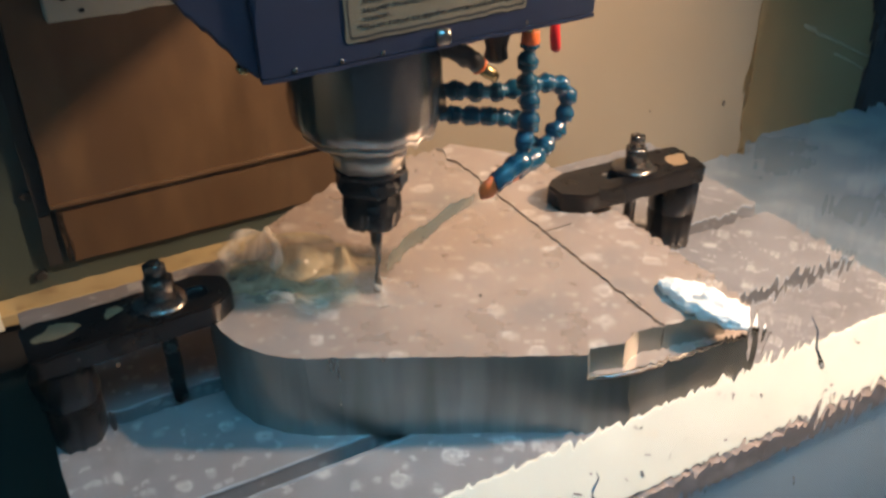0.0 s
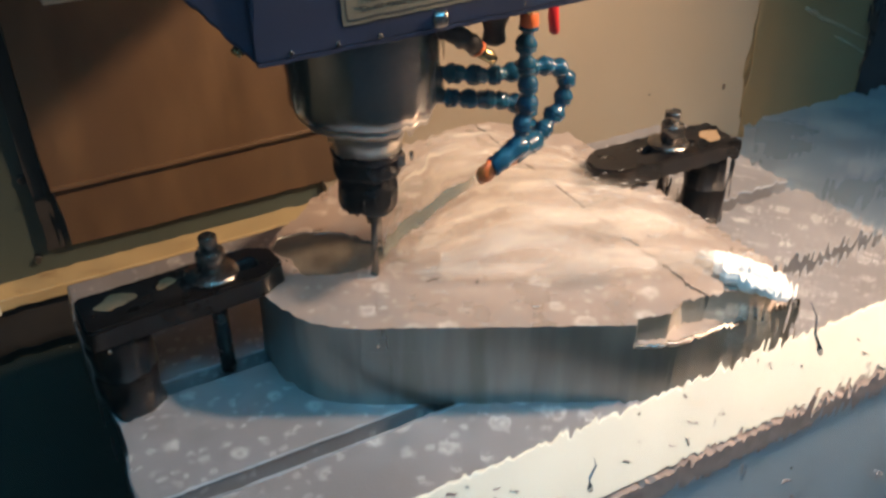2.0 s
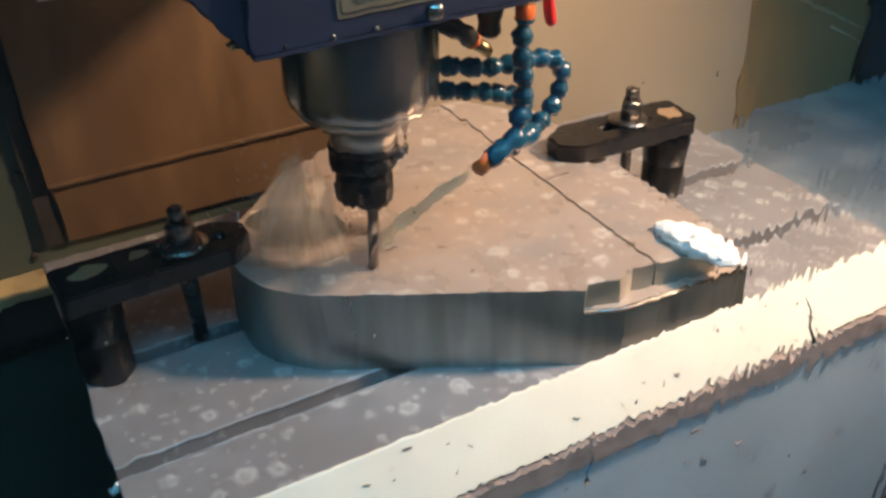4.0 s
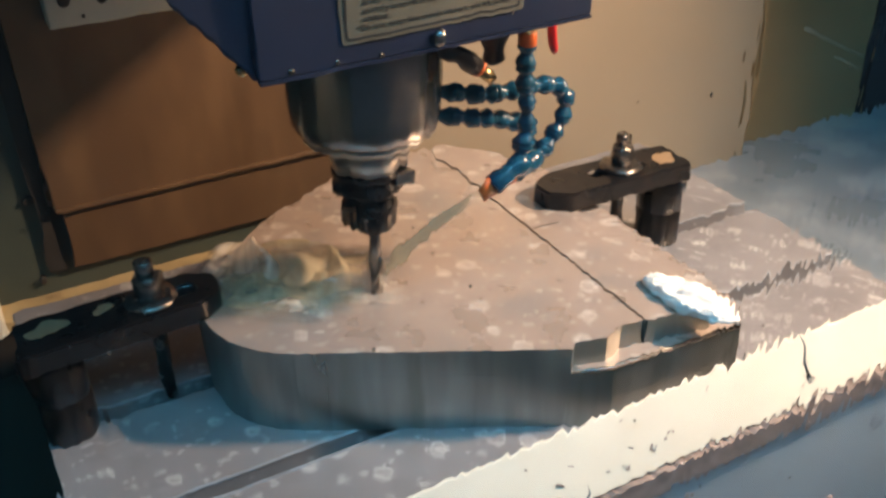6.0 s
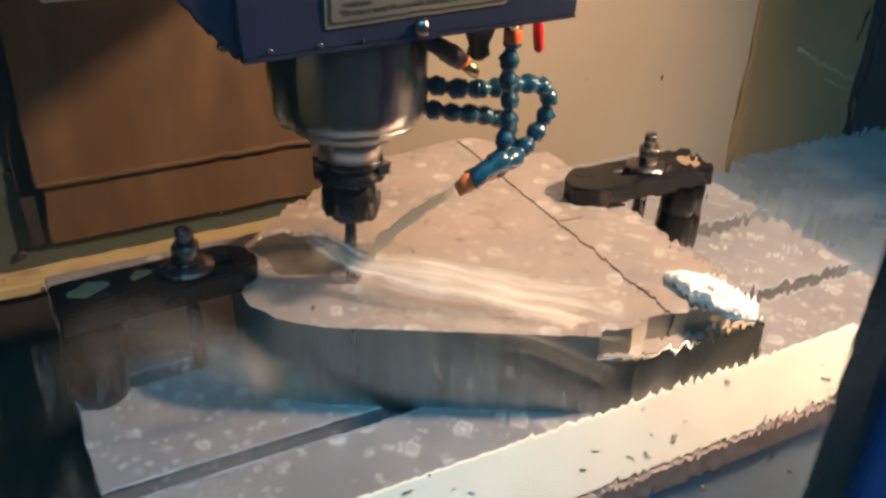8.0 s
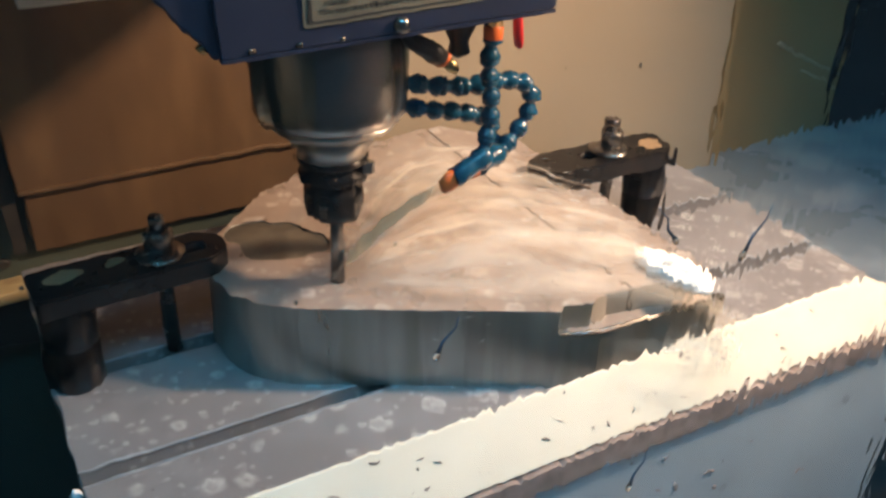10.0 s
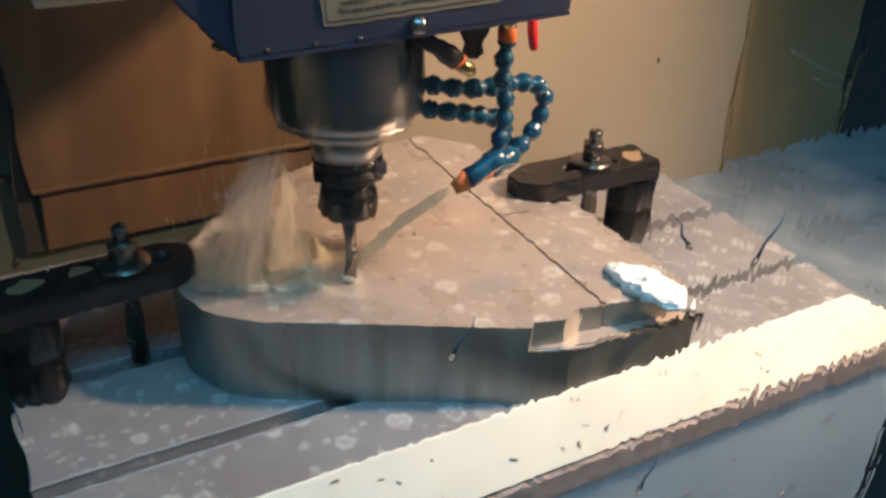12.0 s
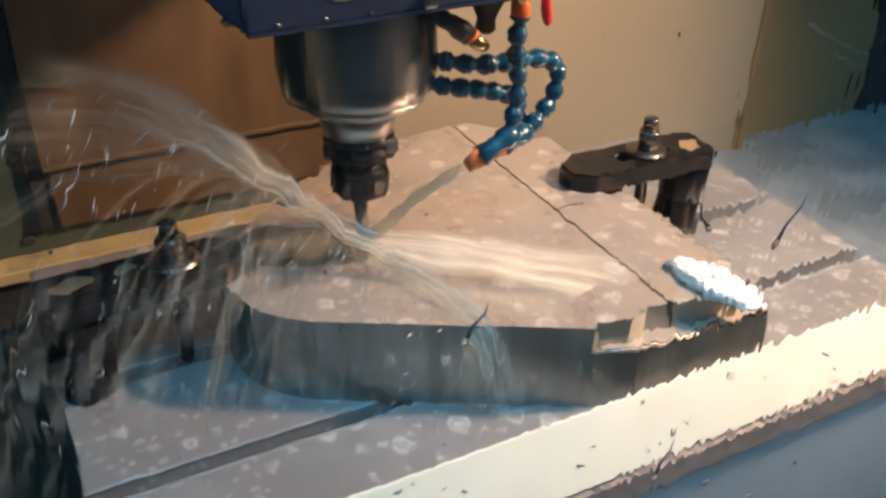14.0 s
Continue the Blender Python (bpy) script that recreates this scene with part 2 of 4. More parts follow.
def water(name, color, low, high, along=2.0, across=38.0, detail=5.0, patch=(0.35, 0.6), rough=0.25, waves=0.0, edge=(0.32, 0.66)):
    """Flying coolant: a broken, streaked film. The streaks follow the map of the film (u across, v along)."""
    m = bpy.data.materials.new(name)
    m.use_nodes = True
    nt = m.node_tree
    bsdf, out = nt.nodes["Principled BSDF"], nt.nodes["Material Output"]
    bsdf.inputs["Base Color"].default_value = (*color, 1)
    bsdf.inputs["Roughness"].default_value = rough
    uv = nt.nodes.new("ShaderNodeTexCoord")
    mp = nt.nodes.new("ShaderNodeMapping")
    mp.inputs["Scale"].default_value = (across, along, 1)
    nt.links.new(uv.outputs["UV"], mp.inputs["Vector"])
    n = nt.nodes.new("ShaderNodeTexNoise")
    n.inputs["Scale"].default_value, n.inputs["Detail"].default_value, n.inputs["Distortion"].default_value = 1.0, detail, 0.4
    nt.links.new(mp.outputs[0], n.inputs["Vector"])
    big = nt.nodes.new("ShaderNodeTexNoise")
    big.inputs["Scale"].default_value, big.inputs["Detail"].default_value = 4.0, 3.0
    nt.links.new(uv.outputs["UV"], big.inputs["Vector"])
    ramp = nt.nodes.new("ShaderNodeMapRange")
    ramp.inputs["From Min"].default_value, ramp.inputs["From Max"].default_value = edge
    ramp.inputs["To Min"].default_value, ramp.inputs["To Max"].default_value = low, high
    nt.links.new(n.outputs["Fac"], ramp.inputs["Value"])
    r2 = nt.nodes.new("ShaderNodeMapRange")
    r2.inputs["From Min"].default_value, r2.inputs["From Max"].default_value = patch
    nt.links.new(big.outputs["Fac"], r2.inputs["Value"])
    # the film thins out towards its rim
    sep = nt.nodes.new("ShaderNodeSeparateXYZ")
    nt.links.new(uv.outputs["UV"], sep.inputs[0])

    def rim(sock):
        a = nt.nodes.new("ShaderNodeMath")
        a.operation = "SUBTRACT"
        a.inputs[0].default_value = 1.0
        nt.links.new(sock, a.inputs[1])
        b = nt.nodes.new("ShaderNodeMath")
        b.operation = "MULTIPLY"
        nt.links.new(sock, b.inputs[0])
        nt.links.new(a.outputs[0], b.inputs[1])
        c = nt.nodes.new("ShaderNodeMath")
        c.operation, c.use_clamp = "MULTIPLY", True
        c.inputs[1].default_value = 6.0
        nt.links.new(b.outputs[0], c.inputs[0])
        return c.outputs[0]

    fac = ramp.outputs[0]
    for sock in (r2.outputs[0], rim(sep.outputs["X"]), rim(sep.outputs["Y"])):
        mul = nt.nodes.new("ShaderNodeMath")
        mul.operation, mul.use_clamp = "MULTIPLY", True
        nt.links.new(fac, mul.inputs[0])
        nt.links.new(sock, mul.inputs[1])
        fac = mul.outputs[0]
    if waves:
        relief = nt.nodes.new("ShaderNodeBump")
        relief.inputs["Strength"].default_value, relief.inputs["Distance"].default_value = waves, 0.01
        nt.links.new(n.outputs["Fac"], relief.inputs["Height"])
        nt.links.new(relief.outputs[0], bsdf.inputs["Normal"])
    through_light = nt.nodes.new("ShaderNodeBsdfTranslucent")
    through_light.inputs["Color"].default_value = (*color, 1)
    body = nt.nodes.new("ShaderNodeMixShader")
    body.inputs[0].default_value = 0.45
    nt.links.new(bsdf.outputs[0], body.inputs[1])
    nt.links.new(through_light.outputs[0], body.inputs[2])
    clear = nt.nodes.new("ShaderNodeBsdfTransparent")
    mix = nt.nodes.new("ShaderNodeMixShader")
    nt.links.new(fac, mix.inputs[0])
    nt.links.new(clear.outputs[0], mix.inputs[1])
    nt.links.new(body.outputs[0], mix.inputs[2])
    nt.links.new(mix.outputs[0], out.inputs["Surface"])
    return m


M["spray"] = water("coolant_spray", (0.98, 0.89, 0.76), 0.20, 0.86, 0.8, 7.0, 6.0, (0.20, 0.50))
M["veil"] = water("coolant_veil", (0.96, 0.83, 0.66), 0.0, 0.35, 0.9, 16.0, 6.0, (0.3, 0.6))
M["film"] = water("coolant_film", (0.92, 0.83, 0.71), 0.26, 0.60, 4.0, 4.0, 8.0, (0.20, 0.55), 0.22, 0.25)
M["foam"] = water("coolant_foam", (0.97, 0.90, 0.78), 0.10, 0.80, 5.0, 6.0, 9.0, (0.36, 0.64), 0.35, 0.4)
M["plume"] = water("coolant_plume", (0.93, 0.80, 0.62), 0.28, 0.80, 0.8, 1.8, 1.0, (0.10, 0.45), 0.12, 0.12)
M["swirl"] = water("coolant_swirl", (0.74, 0.63, 0.42), 0.34, 0.95, 3.0, 3.0, 5.0, (0.22, 0.50), 0.10, 0.8)
M["fall"] = water("coolant_fall", (0.94, 0.88, 0.78), 0.0, 0.42, 26.0, 1.1, 4.0, (0.40, 0.66), edge=(0.47, 0.70))
M["fringe"] = water("coolant_fringe", (0.95, 0.88, 0.76), 0.0, 0.85, 16.0, 1.4, 4.0, (0.36, 0.6), 0.12)
M["jet"] = water("coolant_jet", (0.66, 0.58, 0.38), 0.75, 1.0, 0.5, 2.0, 3.0, (0.0, 0.3))
M["drop"] = material("coolant_drops", (0.75, 0.76, 0.76), 0.12, vary=0.05, bump=0.0, coat=0.5)
M["bead"] = bpy.data.materials.new("clear_beads")
M["bead"].use_nodes = True
bead = M["bead"].node_tree.nodes["Principled BSDF"]
bead.inputs["Transmission Weight"].default_value, bead.inputs["Roughness"].default_value, bead.inputs["IOR"].default_value = 1.0, 0.05, 1.33
M["streak"] = material("blue_drip", (0.07, 0.115, 0.17), 0.15, vary=0.2, bump=0.0, coat=0.5)
# coolant colour darkened to paint in the shadow that the spindle casts here
M["pool"] = material("coolant_pool_with_shadow", (0.120, 0.105, 0.080), 0.36, 0.0, vary=0.45, scale=30, bump=0.3)
# near-black colour that paints in the shade of recesses; also used on dark bolts
M["shade"] = material("recess_shade_and_dark_bolts", (0.03, 0.026, 0.02), 0.6, vary=0.2, scale=20, bump=0.1)


# ---------------------------------------------------------------- mesh helpers
def box_bm(x0, x1, y0, y1, z0, z1, bevel=0.0, seg=2):
    bm = bmesh.new()
    bmesh.ops.create_cube(bm, size=1)
    for v in bm.verts:
        v.co = ((x0 + x1) / 2 + v.co.x * (x1 - x0), (y0 + y1) / 2 + v.co.y * (y1 - y0), (z0 + z1) / 2 + v.co.z * (z1 - z0))
    if bevel:
        bmesh.ops.bevel(bm, geom=bm.edges[:], offset=bevel, segments=seg, affect="EDGES", profile=0.5)
    return bm


def prism_bm(points, z0, z1, bevel=0.0):
    """A polygon in x, y, drawn up from z0 to z1."""
    bm = bmesh.new()
    low = [bm.verts.new((x, y, z0)) for x, y in points]
    face = bm.faces.new(low)
    bmesh.ops.recalc_face_normals(bm, faces=[face])
    ext = bmesh.ops.extrude_face_region(bm, geom=[face])
    bmesh.ops.translate(bm, verts=[g for g in ext["geom"] if isinstance(g, bmesh.types.BMVert)], vec=(0, 0, z1 - z0))
    bmesh.ops.recalc_face_normals(bm, faces=bm.faces[:])
    if bevel:
        bmesh.ops.bevel(bm, geom=[e for e in bm.edges if abs(e.verts[0].co.z - e.verts[1].co.z) < 1e-6], offset=bevel, segments=2, affect="EDGES", profile=0.5)
    return bm


def lathe_bm(profile, sides=48, origin=(0, 0, 0)):
    """A profile of (radius, z) turned round the z axis."""
    bm = bmesh.new()
    rings = []
    for r, z in profile:
        rings.append([bm.verts.new((origin[0] + max(r, 1e-5) * math.cos(2 * math.pi * k / sides), origin[1] + max(r, 1e-5) * math.sin(2 * math.pi * k / sides), origin[2] + z)) for k in range(sides)])
    for a, b in zip(rings, rings[1:]):
        for k in range(sides):
            bm.faces.new((a[k], a[(k + 1) % sides], b[(k + 1) % sides], b[k]))
    for ring in (rings[0], rings[-1]):
        bm.faces.new(ring)
    bmesh.ops.remove_doubles(bm, verts=bm.verts[:], dist=2e-5)
    bmesh.ops.recalc_face_normals(bm, faces=bm.faces[:])
    for f in bm.faces:
        f.smooth = len(f.verts) == 4
    return bm


def tube_bm(points, radii, sides=12):
    """A round tube along points with a radius at each."""
    bm = bmesh.new()
    pts = [Vector(p) for p in points]
    rings = []
    for i, p in enumerate(pts):
        way = (pts[min(i + 1, len(pts) - 1)] - pts[max(i - 1, 0)]).normalized()
        q = way.to_track_quat("Z", "Y")
        rings.append([bm.verts.new(p + q @ Vector((radii[i] * math.cos(2 * math.pi * k / sides), radii[i] * math.sin(2 * math.pi * k / sides), 0))) for k in range(sides)])
    for a, b in zip(rings, rings[1:]):
        for k in range(sides):
            bm.faces.new((a[k], a[(k + 1) % sides], b[(k + 1) % sides], b[k])).smooth = True
    bm.faces.new(rings[0][::-1])
    bm.faces.new(rings[-1])
    bmesh.ops.recalc_face_normals(bm, faces=bm.faces[:])
    return bm


def place(bm, m):
    bmesh.ops.transform(bm, matrix=m, verts=bm.verts[:])
    return bm


def part(name, bm, mat, parent=None, label=""):
    me = bpy.data.meshes.new(name)
    bm.to_mesh(me)
    bm.free()
    me.materials.append(M[mat] if isinstance(mat, str) else mat)
    ob = new(name, me)
    if parent is not None:
        ob.parent = parent
    if label:
        tagged(ob, label)
    return ob


def thing(name, label, category, base=(0, 0, 0), group="", kind=""):
    ob = new(name)
    ob.empty_display_size = 0.02
    ob.location = base
    return tagged(ob, label, category, group, kind)


def setting(name, bm, mat, label, category):
    return tagged(part(name, bm, mat), label, category, kind="structure")


def holed_bm(outline, hole, z0, z1, bevel=0.0):
    """A polygon with a hole through it, drawn up from z0 to z1."""
    bm = bmesh.new()
    loops = []
    for z in (z0, z1):
        rings = []
        for pts in (outline, hole):
            vs = [bm.verts.new((x, y, z)) for x, y in pts]
            es = [bm.edges.new((vs[k], vs[(k + 1) % len(vs)])) for k in range(len(vs))]
            rings.append((vs, es))
        bmesh.ops.triangle_fill(bm, use_beauty=True, use_dissolve=False, edges=rings[0][1] + rings[1][1])
        loops.append(rings)
    for k in (0, 1):
        a, b = loops[0][k][0], loops[1][k][0]
        for j in range(len(a)):
            f = bm.faces.new((a[j], a[(j + 1) % len(a)], b[(j + 1) % len(a)], b[j]))
            f.smooth = k == 1
    bmesh.ops.recalc_face_normals(bm, faces=bm.faces[:])
    return bm


def circle(cx, cy, r, n=40, squash=1.0, turn=0.0):
    out = []
    for k in range(n):
        a = 2 * math.pi * k / n
        x, y = r * math.cos(a), r * squash * math.sin(a)
        out.append((cx + x * math.cos(turn) - y * math.sin(turn), cy + x * math.sin(turn) + y * math.cos(turn)))
    return out


def rounded(points, radius=0.006, n=4):
    """The polygon with its corners rounded."""
    out = []
    for i, p in enumerate(points):
        p, a, b = Vector(p), Vector(points[i - 1]), Vector(points[(i + 1) % len(points)])
        r = min(radius, (a - p).length * 0.4, (b - p).length * 0.4)
        s, e = p + (a - p).normalized() * r, p + (b - p).normalized() * r
        for k in range(n + 1):
            u = k / n
            q = s * (1 - u) ** 2 + p * 2 * u * (1 - u) + e * u * u
            out.append((q.x, q.y))
    return out


def film_bm(line_a, line_b, nu=14, nv=40, ripple=0.006, seed=0.0, scale=14.0):
    """A rippled film spanned between two curves, with a map: u from a to b, v along the curves."""
    def along(line, v):
        f = v * (len(line) - 1)
        i = min(int(f), len(line) - 2)
        p = [Vector(line[max(0, min(len(line) - 1, i + d))]) for d in (-1, 0, 1, 2)]
        t = f - i
        return 0.5 * ((2 * p[1]) + (p[2] - p[0]) * t + (2 * p[0] - 5 * p[1] + 4 * p[2] - p[3]) * t * t + (3 * p[1] - p[0] - 3 * p[2] + p[3]) * t ** 3)

    bm = bmesh.new()
    layer = bm.loops.layers.uv.new("map")
    grid = []
    for j in range(nv + 1):
        v = j / nv
        a, b = along(line_a, v), along(line_b, v)
        row = []
        for i in range(nu + 1):
            q = a.lerp(b, i / nu)
            q = q + noise.noise_vector(q * scale + Vector((seed, 0, 0))) * ripple
            row.append((bm.verts.new(q), (i / nu, v)))
        grid.append(row)
    for j in range(nv):
        for i in range(nu):
            quad = (grid[j][i], grid[j][i + 1], grid[j + 1][i + 1], grid[j + 1][i])
            f = bm.faces.new([q[0] for q in quad])
            f.smooth = True
            for loop, q in zip(f.loops, quad):
                loop[layer].uv = q[1]
    return bm


def drops_bm(places, seed=1):
    """Small stretched drops: (place, way, length, radius)."""
    bm = bmesh.new()
    for p, way, length, r in places:
        p, way = Vector(p), Vector(way).normalized()
        q = way.to_track_quat("Z", "Y")
        ring = [bm.verts.new(p + q @ Vector((r * math.cos(a), r * math.sin(a), 0))) for a in (0, 2.09, 4.19)]
        top, low = bm.verts.new(p + way * length * 0.6), bm.verts.new(p - way * length * 0.4)
        for k in range(3):
            bm.faces.new((ring[k], ring[(k + 1) % 3], top)).smooth = True
            bm.faces.new((ring[(k + 1) % 3], ring[k], low)).smooth = True
    return bm


def text_bm(words, size):
    data = bpy.data.curves.new("words", "FONT")
    data.body, data.size, data.extrude, data.align_x = words, size, 0.0001, "LEFT"
    ob = bpy.data.objects.new("words", data)
    me = bpy.data.meshes.new_from_object(ob)
    bm = bmesh.new()
    bm.from_mesh(me)
    bpy.data.objects.remove(ob)
    bpy.data.meshes.remove(me)
    bpy.data.curves.remove(data)
    return bm


TABLE_THINGS = []

# ---------------------------------------------------------------- enclosure
BACK = 0.40


def enclosure():
    setting("floor", box_bm(-2.0, 2.6, -2.0, 1.6, -0.62, -0.60), "floor", "grey concrete workshop floor under the machine", "floor")
    setting("wall_back", box_bm(0.10, 0.885, BACK, BACK + 0.02, -0.60, 1.2), "wall", "cream painted sheet metal back wall of the enclosure", "wall")
    panel = setting("wall_back_right", box_bm(0.888, 2.2, BACK + 0.03, BACK + 0.05, -0.60, 1.2), "olive", "olive stained sheet metal panel beside the back wall", "wall")
    # two pale curved lines laid flat on the panel
    for line, r in (([(1.033, 0.4285, 0.050), (1.074, 0.4285, 0.027), (1.160, 0.4285, -0.013), (1.280, 0.4285, -0.069)], 0.0045), ([(1.124, 0.4285, -0.019), (1.187, 0.4285, -0.049), (1.287, 0.4285, -0.113)], 0.0025)):
        part("pale_mark", place(tube_bm([(x, 0, z) for x, y, z in line], [r * k for k in (1.0, 0.8, 0.6, 0.2)][:len(line)], 8), Matrix.Translation((0, BACK + 0.0295, 0)) @ Matrix.Diagonal((1, 0.2, 1, 1))), "pale_line", panel, "pale curved mark on the panel")
    setting("trim", box_bm(0.880, 0.893, BACK - 0.006, BACK + 0.055, -0.60, 1.2, 0.002), "olive", "narrow folded sheet metal seam between wall panels", "trim")
    setting("wall_right", box_bm(2.2, 2.22, -1.2, BACK + 0.05, -0.60, 1.2), "olive", "olive sheet metal side wall of the enclosure", "wall")
    setting("wall_left", box_bm(-0.75, -0.73, -0.9, BACK + 0.3, -0.60, 1.2), "column", "green grey enamelled side wall of the enclosure", "wall")
    setting("ceiling", box_bm(-0.75, 2.2, -0.40, BACK + 0.3, 1.2, 1.22), "wall", "cream sheet metal roof of the enclosure", "ceiling")
    setting("chip_tray", box_bm(-0.200, 2.2, -0.16, BACK + 0.03, -0.17, -0.15), "tray", "wet blue grey chip tray behind the table", "tray")
    setting("wall_column", box_bm(-0.73, 0.10, BACK + 0.012, BACK + 0.05, -0.60, 1.2), "column", "green grey enamelled column panel with bolts", "wall")
    # a solid strip under the ledge, with the shade put into its colour
    setting("foot_shade_strip", box_bm(-0.73, 0.10, BACK - 0.012, BACK + 0.012, -0.15, -0.081), "shade", "strip painted dark as the shade along the foot of the column", "wall")
    setting("baseboard", box_bm(-0.73, 0.12, BACK - 0.028, BACK + 0.012, -0.080, -0.064, 0.002), "ledge", "cream painted ledge along the foot of the column", "ledge")


enclosure()


def way_cover():
    t = thing("way_cover", "brown steel telescopic way cover with a bent seam on the column", "way cover", (0, BACK, -0.03))
    up = box_bm(-0.245, 0.16, -0.012, 0.01, 0.082, 0.50, 0.002)
    part("upper_plate", up, "brown", t)
    part("lower_plate", box_bm(-0.238, 0.15, -0.004, 0.01, 0.0, 0.081, 0.002), "brown", t)
    part("folded_edge", box_bm(-0.244, 0.16, -0.016, -0.012, 0.082, 0.088, 0.0015), "brown", t)
    # the side gap is a filled strip whose dark colour stands for shade
    part("side_gap", box_bm(-0.262, -0.246, 0.0, 0.011, 0.0, 0.50), "shade", t, "gap beside the way cover, painted dark as shade")
    part("dent", lathe_bm([(0.0, 0.0), (0.009, -0.001), (0.013, -0.0035)], 20, (0, 0, 0)), "brown", t).matrix_local = pose(-0.205, -0.0125, 0.094, 90, 0, 0)


way_cover()


def column_fittings():
    b = thing("column_bracket", "cream painted bracket plate with dark bolt holes", "bracket", (-0.135, BACK - 0.03, 0.273))
    part("bracket_plate", box_bm(-0.066, 0.10, -0.006, 0.020, 0.0, 0.20, 0.003), "cream", b)
    for x, z, r in ((-0.045, 0.028, 0.006), (-0.008, 0.027, 0.006), (-0.03, 0.010, 0.002)):
        part("bolt", lathe_bm([(r, 0.0), (r, 0.003), (r * 0.6, 0.004)], 16), "shade", b).matrix_local = pose(x, -0.006, z, 90, 0, 0)
    c = thing("column_block", "cream painted block at the side of the column", "block", (-0.392, BACK - 0.01, -0.085))
    part("block", box_bm(-0.10, 0.058, -0.02, 0.02, 0.0, 0.10, 0.004), "cream", c)
    part("block_cap", box_bm(-0.10, 0.045, -0.02, 0.02, 0.101, 0.14, 0.004), "cream", c)
    for x, z in ((-0.256, 0.066), (-0.263, -0.043), (-0.246, 0.249)):
        k = thing("panel_bolt", "dark round bolt head on the column panel", "bolt", (x - 0.012, BACK + 0.012, z), group="column panel bolts")
        part("bolt_head", lathe_bm([(0.0065, 0.0), (0.0065, 0.004), (0.005, 0.006)], 18), "shade", k).matrix_local = pose(0, 0, 0, 90, 0, 0)
    w = thing("side_window", "dark glazed window in the sheet metal panel", "window", (1.30, BACK + 0.028, -0.14))
    part("window_frame", place(holed_bm([(-0.075, -0.03), (0.45, -0.10), (0.45, 0.6), (-0.135, 0.6)], [(-0.055, -0.012), (0.43, -0.075), (0.43, 0.58), (-0.115, 0.58)], 0, 0.012), Matrix.Rotation(radians(90), 4, "X")), "dark", w)
    part("pane", place(prism_bm([(-0.055, -0.012), (0.43, -0.075), (0.43, 0.58), (-0.115, 0.58)], 0, 0.004), Matrix.Rotation(radians(90), 4, "X")), "dark", w)


column_fittings()


# ---------------------------------------------------------------- spindle head
def spindle_head():
    t = thing("milling_head", "blue enamelled milling machine head with a label plate", "machine head", (0, 0, 0.36))
    turn = Matrix.Rotation(radians(90), 4, "X")
    pts = [(-0.124, 0.0), (0.133, 0.003), (0.133, 0.5), (-0.30, 0.5), (-0.30, 0.16), (-0.20, 0.095)]
    part("housing", place(prism_bm(pts, -0.30, 0.120, 0.002), turn), "blue", t)
    front = [(-0.123, 0.001), (0.132, 0.004), (0.132, 0.49), (-0.123, 0.49)]
    part("front_cover", place(prism_bm(rounded(front, 0.004), 0.1203, 0.126, 0.0012), turn), "blue", t)
    part("bottom_edge", place(prism_bm([(-0.122, -0.0015), (0.131, 0.0015), (0.131, 0.004), (-0.122, 0.001)], 0.1175, 0.1268), turn), "blue", t)
    plate = part("label_plate", place(prism_bm(rounded([(-0.066, 0.015), (0.071, 0.018), (0.071, 0.090), (-0.066, 0.090)], 0.003), 0.1262, 0.1272, 0.0003), turn), "plate", t, "etched metal warning label plate")
    rim = holed_bm(rounded([(-0.063, 0.0175), (0.068, 0.0205), (0.068, 0.087), (-0.063, 0.087)], 0.003), rounded([(-0.0615, 0.019), (0.0665, 0.022), (0.0665, 0.0855), (-0.0615, 0.0855)], 0.003), 0.1273, 0.1275)
    part("border", place(rim, turn), "ink", plate)
    for words, x, z in (("Always", -0.052, 0.0395), ("securely fastened to the", -0.052, 0.0340), ("rotation.", -0.052, 0.0285), ("*Do not rotate the spindle without tools attached", -0.055, 0.0230)):
        part("lettering", place(text_bm(words, 0.0056), Matrix.Translation((x, -0.1276, z)) @ Matrix.Rotation(radians(91.2), 4, "X") @ Matrix.Rotation(radians(1.2), 4, "Z")), "ink", plate)
    for x0, x1, z in ((-0.032, 0.03, 0.0400), (0.016, 0.045, 0.0350), (-0.052, 0.05, 0.0462), (-0.052, 0.042, 0.0525), (-0.052, 0.055, 0.0590), (-0.052, 0.03, 0.0655)):
        part("text_bar", box_bm(x0, x1, -0.1278, -0.1273, z, z + 0.0024), "ink", plate)
    part("button_bolt", lathe_bm([(0.0060, 0.0), (0.0060, 0.0015), (0.0050, 0.004), (0.0028, 0.0055), (0.0, 0.0058)], 24), "chrome", t).matrix_local = pose(0.004, -0.126, 0.0085, 90, 0, 0)
    for k in range(3):
        x = -0.102 + k * 0.0315
        part("rivet", lathe_bm([(0.0020, 0.0), (0.0018, 0.0008), (0.0008, 0.0012), (0.0, 0.0013)], 12), "bolt", t).matrix_local = pose(x, -0.126, 0.0045, 90, 0, 0)
    part("side_screw", lathe_bm([(0.004, 0.0), (0.004, 0.003), (0.002, 0.004)], 12), "brass", t).matrix_local = pose(-0.1295, -0.112, 0.0068, 0, -130, 0)


spindle_head()


